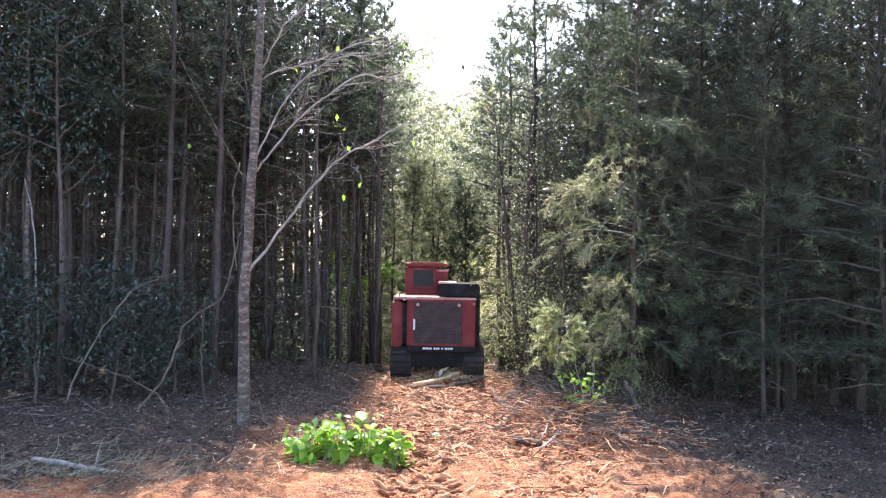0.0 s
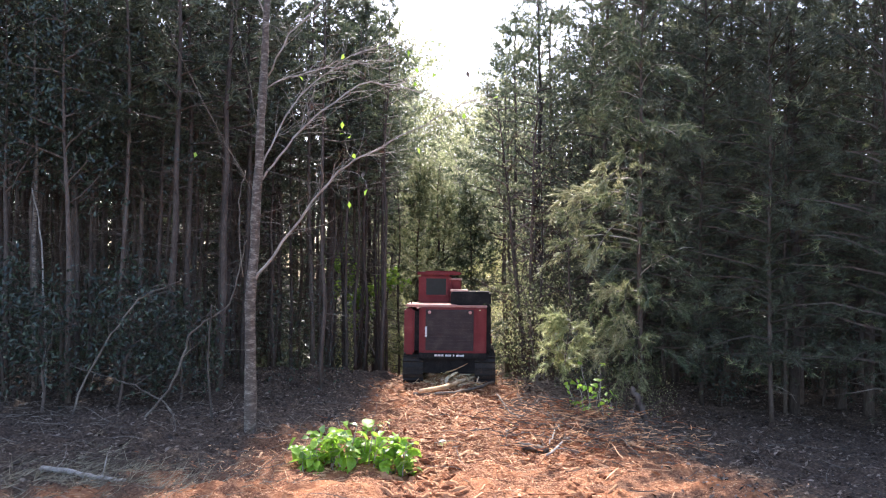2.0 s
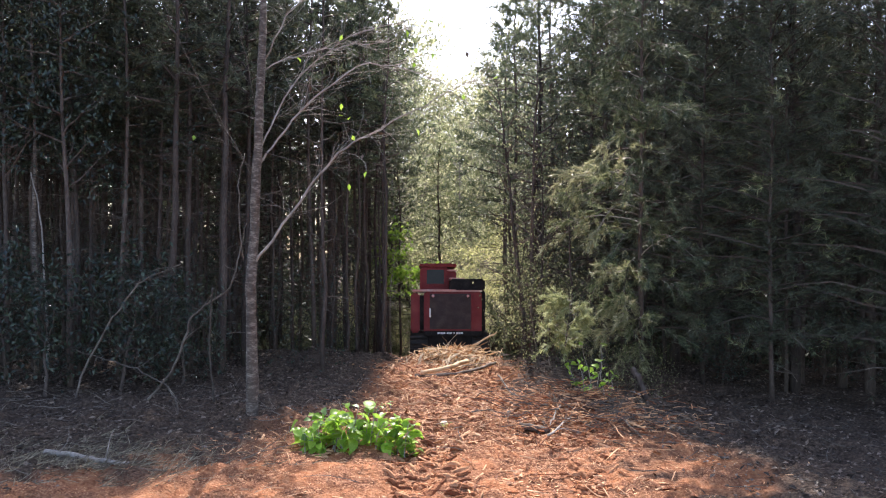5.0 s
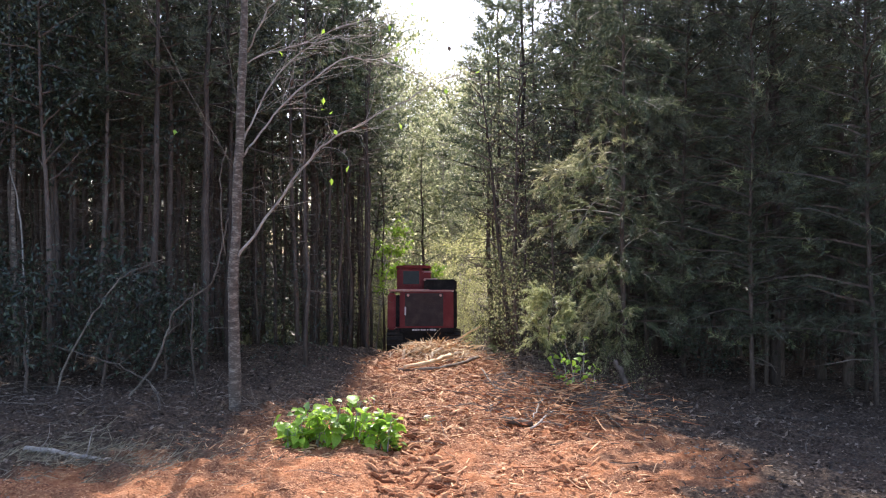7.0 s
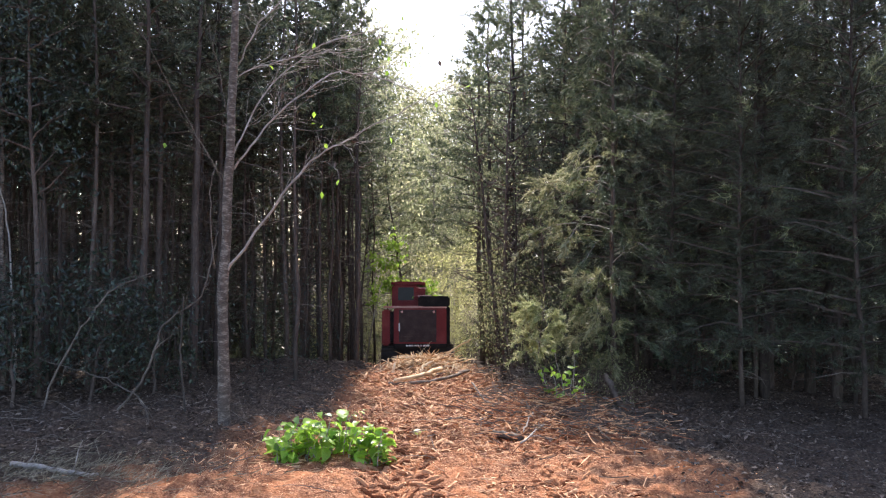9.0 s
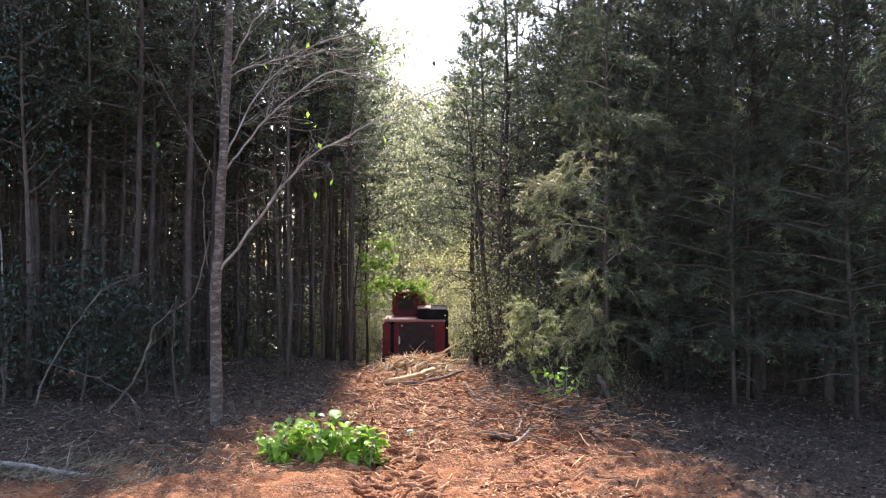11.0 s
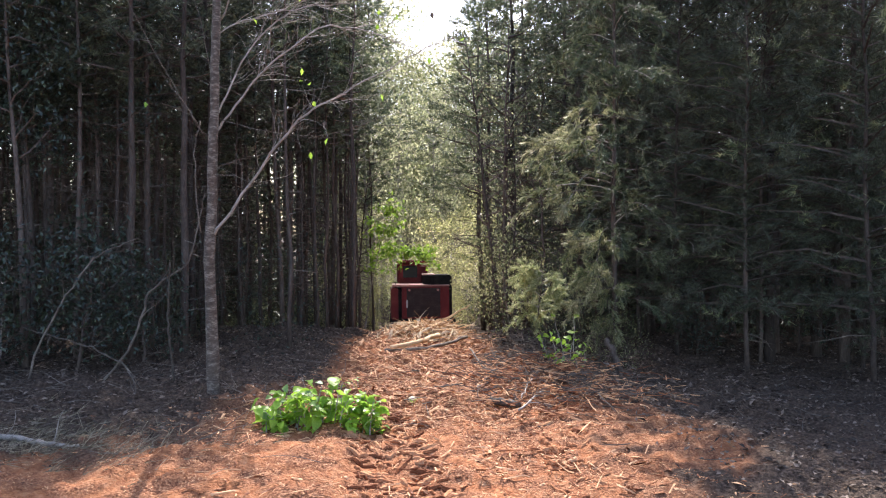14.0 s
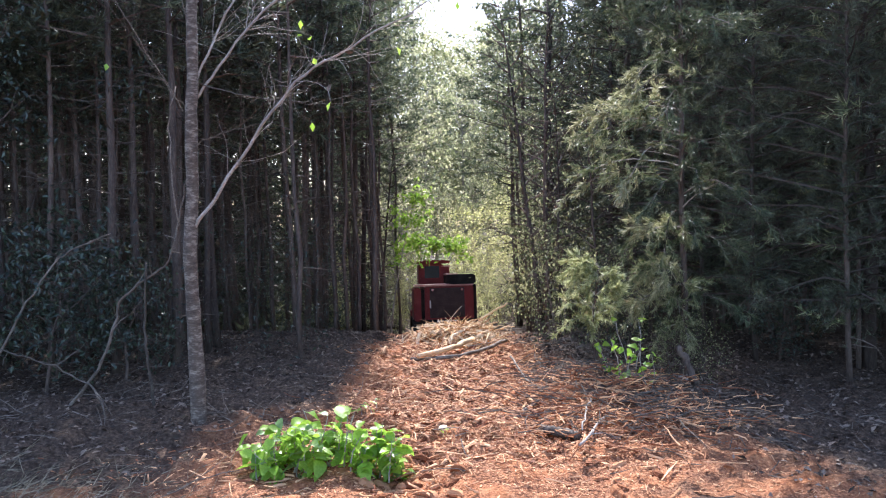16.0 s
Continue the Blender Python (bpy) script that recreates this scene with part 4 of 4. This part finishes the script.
ribbon("fallen_branch", "dark stick half buried in chips", [(0.95, 14.74, 0.1), (1.45, 16.01, 0.1)], 0.03, 0.02, seed=8)
ribbon("fallen_branch", "pale forked stick on the brush heap", [(1.57, 13.13, 0.15), (2.25, 14.76, 0.15)], 0.018, 0.012, TWIG, seed=9, twigs=3)
ribbon("fallen_log", "short dark log half buried in clay", [(1.19, 14.24, 0.06), (1.44, 14.06, 0.06), (1.65, 13.8, 0.06)], 0.07, 0.055, DEADWOOD, "log", seed=10)
ribbon("fallen_branch", "thin pale stick on the brush heap", [(2.04, 15.24, 0.25), (1.65, 13.46, 0.25)], 0.012, 0.010, TWIG, seed=11)
ribbon("stump_trunk", "dark leaning broken trunk beside the trail", [(3.66, 16.6, 0.73), (3.8, 16.6, 0.49), (3.95, 16.6, 0.11)], 0.05, 0.065, BARK_PINE, "trunk", seed=12)
ribbon("fallen_branch", "grey branch across the shade line", [(3.49, 17.16, 0.15), (3.77, 17.09, 0.15), (3.94, 16.77, 0.15)], 0.025, 0.02, TWIG, seed=13)
ribbon("split_log", "freshly split pale log on the chip heap", [(-0.64, 19.27, 0.2), (0.01, 20.14, 0.2), (0.46, 21.3, 0.2)], 0.05, 0.06, CHIP_FRESH, "log", seed=14)
ribbon("fallen_log", "dark log under the chip heap", [(-0.8, 19.52, 0.1), (0.27, 19.76, 0.1), (1.2, 21.62, 0.1)], 0.04, 0.04, DEADWOOD, "log", seed=15)
ribbon("propped_stick", "splintered orange-brown stick propped on the chip heap", [(0.66, 23.8, 0.28), (1.38, 23.8, 0.7)], 0.035, 0.02, CHIP_FRESH, "stick", seed=16)


def build_brush():
    r = np.random.RandomState(61)

    def sticks(k, cx, sx, cy, sy, lmin, lmax, rad, up):
        b = Build()
        for i in range(k):
            x, y = r.normal(cx, sx), r.normal(cy, sy)
            a = r.uniform(0, 2 * np.pi)
            ln = r.uniform(lmin, lmax)
            z = float(ground(x, y)) + r.uniform(0, up)
            pts = curve_pts((x, y, z), (np.cos(a), np.sin(a), r.normal(0, 0.18)), ln, 4, r, 0.15)
            b.tube(pts, np.linspace(1, 0.4, 5) * rad * r.uniform(0.5, 1.4), 4)
        return b
    tagged(new("brush_heap", sticks(750, 2.4, 0.8, 15.4, 1.0, 0.10, 0.6, 0.010, 0.20).mesh("brush_heap", MULCH)), "heap of torn brown brush beside the trail", "brush", kind="stuff")
    tagged(new("brush_heap", sticks(420, 2.4, 0.8, 15.2, 0.9, 0.2, 0.9, 0.008, 0.3).mesh("brush_heap", DEADWOOD)), "grey dead twigs sticking out of the brush heap", "brush", kind="stuff")
    tagged(new("brush_heap", sticks(240, 2.7, 0.6, 20.3, 1.5, 0.2, 0.9, 0.009, 0.3).mesh("brush_heap", DEADWOOD)), "tangle of dead brush at the foot of the pines", "brush", kind="stuff")
    tagged(new("dead_twigs", sticks(300, -6.0, 2.6, 14.6, 1.8, 0.2, 1.0, 0.007, 0.08).mesh("dead_twigs", DEADWOOD)), "dead twigs and dry grass on the shaded floor", "twigs", kind="stuff")
    tagged(new("dead_twigs", sticks(220, 6.2, 2.0, 14.4, 2.0, 0.2, 0.8, 0.007, 0.06).mesh("dead_twigs", DEADWOOD)), "scattered dead twigs on the shaded floor", "twigs", kind="stuff")
    tagged(new("trail_sticks", sticks(520, 0.1, 1.1, 17.0, 3.2, 0.10, 0.45, 0.011, 0.05).mesh("trail_sticks", MULCH)), "torn roots and sticks in the trail", "sticks", kind="stuff")
    tagged(new("splinters", sticks(260, 0.2, 0.42, 23.0, 0.5, 0.25, 0.8, 0.018, 0.28).mesh("splinters", CHIP_FRESH)), "long pale splinters standing in the chip heap", "splinters", kind="stuff")


build_brush()


def build_dry_grass():
    r = np.random.RandomState(71)
    b = Build()
    k = 650
    x, y = r.normal(-5.0, 1.1, k), r.normal(11.7, 0.7, k)
    c = np.column_stack([x, y, ground_fine(x, y) + 0.01])
    b.needles(c, r.normal(0, 0.5, c.shape) * (1, 0.6, 0) + (0.9, 0.1, 0.22), 3, 0.28, 0.009, 0.35, r)
    tagged(new("dry_grass", b.mesh("dry_grass", STRAW)), "flattened pale dry grass on the shaded clay", "grass", kind="stuff")


build_dry_grass()
put(broadleaf(97, 9.5, 0.07, 1.0, 90, LEAF_YELLOW, 0.09, "slim pale-barked bare tree under the pines", (0.005, 0), 0.5, 14, BARK_GREY, "slim_tree"), -8.9, 17.9)
ribbon("bare_branch", "thin crooked pale dead stem under the pines", [(-8.6, 17.6, 0.0), (-8.5, 17.6, 1.2), (-8.62, 17.6, 2.6), (-8.7, 17.6, 3.9), (-8.95, 17.7, 4.7)], 0.025, 0.012, TWIG, seed=17, twigs=2)


# ---- the mulching machine ----
def build_machine():
    mc = empty("mulching_machine", "dusty red tracked forestry mulcher driving away along the trail", "machine")

    def bx(name, lo, hi, mat, bev=0.02, parent=None, label=""):
        b = Build()
        b.box(lo, hi, bev)
        return part(name, b, mat, parent or mc, label)
    bx("chassis", (-0.70, 0.15, 0.32), (0.70, 4.2, 0.80), BLACK_STEEL)
    body = bx("body", (-0.80, 0.10, 0.79), (0.98, 3.9, 2.08), RED_PAINT, 0.05)
    grille = bx("engine_grille", (-0.62, 0.07, 0.92), (0.64, 0.11, 2.0), GRILLE, 0.01, body, "dusty dark engine screen")
    for i in range(11):
        z = 0.98 + 0.095 * i
        bx("slat", (-0.58, 0.045, z), (0.60, 0.075, z + 0.03), GRILLE, 0.005, grille)
    for x in (-0.70, 0.66):
        bx("grille_frame", (x, 0.05, 0.86), (x + 0.07, 0.12, 2.04), RED_PAINT, 0.012, body)
    bx("bumper", (-0.80, 0.02, 0.70), (1.0, 0.20, 0.86), BLACK_STEEL, 0.02)
    bx("side_tank", (-1.20, 0.15, 0.80), (-0.93, 2.2, 2.02), RED_PAINT, 0.05)
    bx("tank_bracket", (-0.94, 0.25, 0.9), (-0.79, 2.0, 1.95), BLACK_STEEL, 0.01)
    bx("side_panel", (0.97, 0.25, 0.85), (1.10, 3.2, 2.1), BLACK_STEEL, 0.03)
    bx("hood", (-1.16, 0.08, 2.06), (0.20, 1.62, 2.13), RED_TOP, 0.02, label="dusty red hood lid, coloured paler as sunlit")
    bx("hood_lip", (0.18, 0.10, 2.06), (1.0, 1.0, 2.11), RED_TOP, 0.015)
    bx("intake_box", (0.02, 0.35, 2.10), (1.10, 2.3, 2.47), BLACK_STEEL, 0.05, label="black intake box")
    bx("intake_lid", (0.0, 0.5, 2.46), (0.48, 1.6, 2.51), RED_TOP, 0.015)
    # cab with rear window
    cab = bx("cab", (-0.93, 1.6, 2.10), (0.0, 3.3, 2.92), RED_PAINT, 0.06)
    bx("cab_side", (-0.08, 1.75, 2.10), (0.26, 3.2, 2.80), RED_PAINT, 0.04, cab)
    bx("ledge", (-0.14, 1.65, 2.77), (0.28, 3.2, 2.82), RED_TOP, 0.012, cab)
    bx("roof", (-0.97, 1.52, 2.91), (0.27, 3.4, 3.0), RED_PAINT, 0.03, cab)
    bx("roof_hatch", (-0.75, 1.8, 2.995), (0.12, 2.8, 3.03), RED_PAINT, 0.015, cab)
    win = bx("rear_window", (-0.72, 1.575, 2.34), (-0.14, 1.62, 2.82), GLASS, 0.01, cab, "dark rear cab window")
    for lo, hi in (((-0.76, 1.56, 2.30), (-0.10, 1.61, 2.35)), ((-0.76, 1.56, 2.81), (-0.10, 1.61, 2.86)), ((-0.77, 1.56, 2.30), (-0.71, 1.61, 2.86)), ((-0.15, 1.56, 2.30), (-0.09, 1.61, 2.86))):
        bx("window_frame", lo, hi, RED_PAINT, 0.008, win)
    # lamps, decal strip, vertical decal
    for x in (-0.52, 0.55):
        b = Build()
        b.tube([(x, 0.05, 1.93), (x, 0.0, 1.93)], [0.05, 0.055], 14)
        lamp = part("tail_lamp", b, BLACK_STEEL, mc)
        b = Build()
        b.tube([(x, -0.004, 1.93), (x, -0.012, 1.93)], [0.045, 0.035], 14)
        part("lens", b, LAMP_RED, lamp, "pale pink lamp lens")
    r = np.random.RandomState(4)
    x = -0.38
    while x < 0.34:
        w = r.uniform(0.035, 0.075)
        bx("decal_bar", (x, 0.008, 0.775), (x + w, 0.016, 0.825), WHITE_MARK, 0, label="white lettering bar")
        x += w + r.choice((0.012, 0.012, 0.05))
    bx("decal", (-0.635, 0.03, 1.28), (-0.585, 0.042, 1.55), WHITE_MARK, 0.003, label="white vertical decal")
    for x in (-1.02, 1.02):
        b = Build()
        b.tube([(x, 0.35, 1.98), (x, 0.35, 2.14), (x, 0.38, 2.2)], [0.016, 0.016, 0.016], 8)
        part("grab_rail", b, BLACK_STEEL, mc)
    # tracks: belt with grousers, wheels inside
    for x in (-0.95, 0.95):
        tr = bx("track_frame", (x - 0.16, 0.6, 0.28), (x + 0.16, 3.9, 0.58), BLACK_STEEL, 0.04)
        n, pts = 56, []
        R, y0, y1 = 0.37, 0.42, 3.9
        straight, arc = y1 - y0, math.pi * R
        total = 2 * (straight + arc)

        def at(s):
            s %= total
            if s < straight:
                return y0 + s, 0.02, math.pi * 1.5
            s -= straight
            if s < arc:
                a = -math.pi / 2 + s / R
                return y1 + R * math.cos(a), 0.02 + R + R * math.sin(a), a
            s -= arc
            if s < straight:
                return y1 - s, 0.02 + 2 * R, math.pi / 2
            s -= straight
            a = math.pi / 2 + s / R
            return y0 + R * math.cos(a), 0.02 + R + R * math.sin(a), a
        b = Build()
        ring = [at(total * i / 96)[:2] for i in range(96)]
        v = [(x + sx, y, z) for y, z in ring for sx in (-0.27, 0.27)]
        b.add(v, [(2 * i, 2 * i + 1, (2 * i + 3) % 192, (2 * i + 2) % 192) for i in range(96)])
        belt = part("track_belt", b, RUBBER, tr, "dirty black crawler track")
        shoe = Build()
        shoe.box((-0.27, -0.02, -0.012), (0.27, 0.02, 0.05), 0.006)
        me = shoe.mesh("track_shoe", RUBBER)
        for i in range(n):
            y, z, a = at(total * i / n)
            o = part("track_shoe", me, None, tr)
            o.matrix_basis = pose(x, y, z, math.degrees(a) - 90, 0, 0)
        for k in range(5):
            w = Build()
            yc = y0 + (y1 - y0) * k / 4
            w.tube([(x - 0.2, yc, 0.39), (x + 0.2, yc, 0.39)], [0.31, 0.31], 20)
            part("wheel", w, BLACK_STEEL, tr)
    # mulching head in front
    b = Build()
    b.tube([(-1.1, 5.1, 0.45), (1.1, 5.1, 0.45)], [0.3, 0.3], 18)
    part("drum", b, BLACK_STEEL, mc)
    bx("head_housing", (-1.2, 4.5, 0.45), (1.2, 5.2, 1.05), RED_PAINT, 0.05)
    for x in (-0.5, 0.4):
        bx("arm", (x, 3.8, 0.6), (x + 0.14, 4.7, 0.8), BLACK_STEEL, 0.02)
    return mc


machine = build_machine()


def bowed_sapling():
    """A sapling that bows over the cut, leafy at its crook and at its tip."""
    r = np.random.RandomState(99)
    t = empty("leafy_sapling", "bright green leafy sapling bowing over the cut", "sapling")
    q = np.linspace(0, 1, 8)
    stem = np.column_stack([0.25 * q + 0.55 * q ** 2, 0.06 * np.sin(4 * q), -0.3 + 4.9 * q])
    b = Build()
    b.tube(stem, np.linspace(0.032, 0.014, 8), 7)
    part("trunk", b, TWIG, t, smooth=True)
    tip = np.column_stack([0.45 + 1.75 * q, 0.05 * np.sin(5 * q), 2.75 + 0.95 * q - 0.75 * q ** 3])
    b = Build()
    b.tube(tip, np.linspace(0.016, 0.004, 8), 6)
    part("limb", b, TWIG, t, smooth=True)
    twigs, cr = Build(), Build()
    for path, first, many, reach, count in ((stem, 4, 30, 0.8, 20), (tip, 2, 26, 0.55, 18)):
        for i in range(many):
            p = path[r.randint(first, 8)]
            d = np.array([r.normal(0.1, 0.6), r.normal(0, 0.5), r.normal(0.15, 0.35)])
            tw = curve_pts(p, d, reach * r.uniform(0.5, 1.15), 4, r, 0.2, -0.04)
            twigs.tube(tw, [0.006, 0.005, 0.004, 0.003, 0.002], 3)
            c = tw[r.randint(1, 5, count)] + r.normal(0, 0.07, (count, 3))
            cr.leaves(c, r.normal(0, 1, c.shape) + (0, 0, -0.3), r.normal(0, 0.6, c.shape) + (0, 0, 1), r.uniform(0.6, 1.2, count) * 0.18, r.uniform(0.4, 0.65, count) * 0.18)
    tagged(part("twigwork", twigs, TWIG, t), kind="stuff")
    tagged(part("foliage", cr, LEAF_FRESH, t), kind="stuff")
    return t


bright = bowed_sapling()
felled = pine(71, 9.2, 0.075, 1.5, 1.5, 520, 9, NEEDLE_LIT, dead=3, label="slim pale pine pushed over by the machine", wid=0.02)

# first bushy pine wears the lit needle colour in place of haze
thicket = [pine(72, 8.6, 0.07, 0.6, 1.7, 2600, 8, NEEDLE_LIT, dead=2, label="dark bushy pine standing in the machine's way", wid=0.026),
           pine(73, 7.8, 0.06, 0.5, 1.8, 2800, 8, NEEDLE_MID, dead=2, label="dark bushy young pine felled by the machine", wid=0.026)]
thicket.append(copy_thing(thicket[0], pose(-0.2, 35.6, 0)))


def motions():
    rows = [(0.0, -0.11, 21.5, 0.0, 0), (0.5, -0.11, 21.5, 0.0, 0), (1.0, -0.10, 21.6, 0.0, 0), (1.5, -0.03, 21.65, 0.0, -1), (2.0, 0.03, 21.8, -0.04, -2),
            (2.5, 0.11, 22.2, -0.05, -2), (3.0, 0.17, 22.8, -0.06, -2), (3.5, 0.19, 23.3, -0.09, -1), (4.5, 0.10, 24.6, -0.22, 1), (5.5, -0.02, 25.8, -0.38, 2),
            (6.0, -0.10, 26.3, -0.46, 2), (6.5, -0.26, 26.9, -0.53, 2), (7.0, -0.28, 27.1, -0.57, 1), (8.0, -0.25, 27.4, -0.64, 0), (8.5, -0.23, 27.5, -0.65, 0),
            (10.0, -0.05, 28.6, -1.05, -1), (11.0, 0.03, 29.0, -1.28, -1), (11.5, 0.06, 28.8, -1.31, -1), (12.0, 0.11, 28.5, -1.34, -1), (12.5, 0.12, 28.6, -1.41, -1),
            (13.0, 0.13, 29.6, -1.44, -1), (13.5, 0.14, 30.8, -1.42, -1), (14.0, 0.05, 31.4, -1.43, 3), (14.5, -0.02, 31.6, -1.48, 5), (15.0, -0.05, 31.8, -1.56, 5),
            (15.5, -0.12, 32.4, -1.64, 5), (16.0, -0.22, 33.1, -1.74, 5)]
    nod = [(0, 0), (3.5, -1), (5.5, -5), (8.5, -5), (11, 1.5), (12.5, 2), (13.5, 0), (14.5, -4), (16, -4)]
    walk(machine, [(t, pose(x, y, z, float(np.interp(t, [a for a, _ in nod], [a for _, a in nod])), 0, yaw)) for t, x, y, z, yaw in rows])
    # the sapling springs out over the cut
    lean = [(0.0, -34), (3.5, -34), (5.6, -1), (7.0, 0), (8.7, 2), (11.0, 1), (12.5, 1), (14.0, 2), (16.0, 2)]
    z = float(ground(-2.1, 30.2))
    walk(bright, [(t, pose(-2.1, 30.2, z - 0.05, 0, a, 0)) for t, a in lean])
    # the bushy pines right ahead of it go down first, to both sides
    for tree, x, y, yaw, t0 in ((thicket[0], -1.25, 32.2, 62, 3.6), (thicket[1], 0.95, 33.6, -58, 4.0), (thicket[2], -0.3, 35.4, 70, 4.3)):
        out = -1 if yaw > 0 else 1
        down = [(0.0, 0, 0, 0), (t0, 0, 0, 0), (t0 + 0.5, 0, 0.1, -16), (t0 + 1.0, 0, 0.3, -50), (t0 + 1.4, 0.2, 0.6, -80), (t0 + 1.7, 0.4, 0.9, -86), (t0 + 3.5, 1.6, 2.0, -87), (8.6, 2.4, 3.0, -87), (16.0, 3.0, 4.0, -87)]
        walk(tree, [(t, pose(x + out * dx, y + dy, float(ground(x + out * dx, y + dy)) + (0.2 if a < -80 else -0.05), a, 0, yaw)) for t, dx, dy, a in down])
    # the pine ahead of the machine goes over and is shoved aside
    z = float(ground(-0.4, 33.6))
    fall = [(0.0, -0.4, 33.6, 0), (8.6, -0.4, 33.6, 0), (9.1, -0.4, 33.6, -14), (9.6, -0.45, 33.7, -45), (10.0, -0.5, 33.8, -78), (10.3, -0.6, 34.0, -86), (11.5, -1.2, 35.0, -87), (13.0, -1.8, 36.5, -87), (16.0, -2.4, 39.0, -87)]
    walk(felled, [(t, pose(x, y, (z if a > -80 else float(ground(x, y)) + 0.25) - 0.05, a, 0, 52)) for t, x, y, a in fall])


motions()
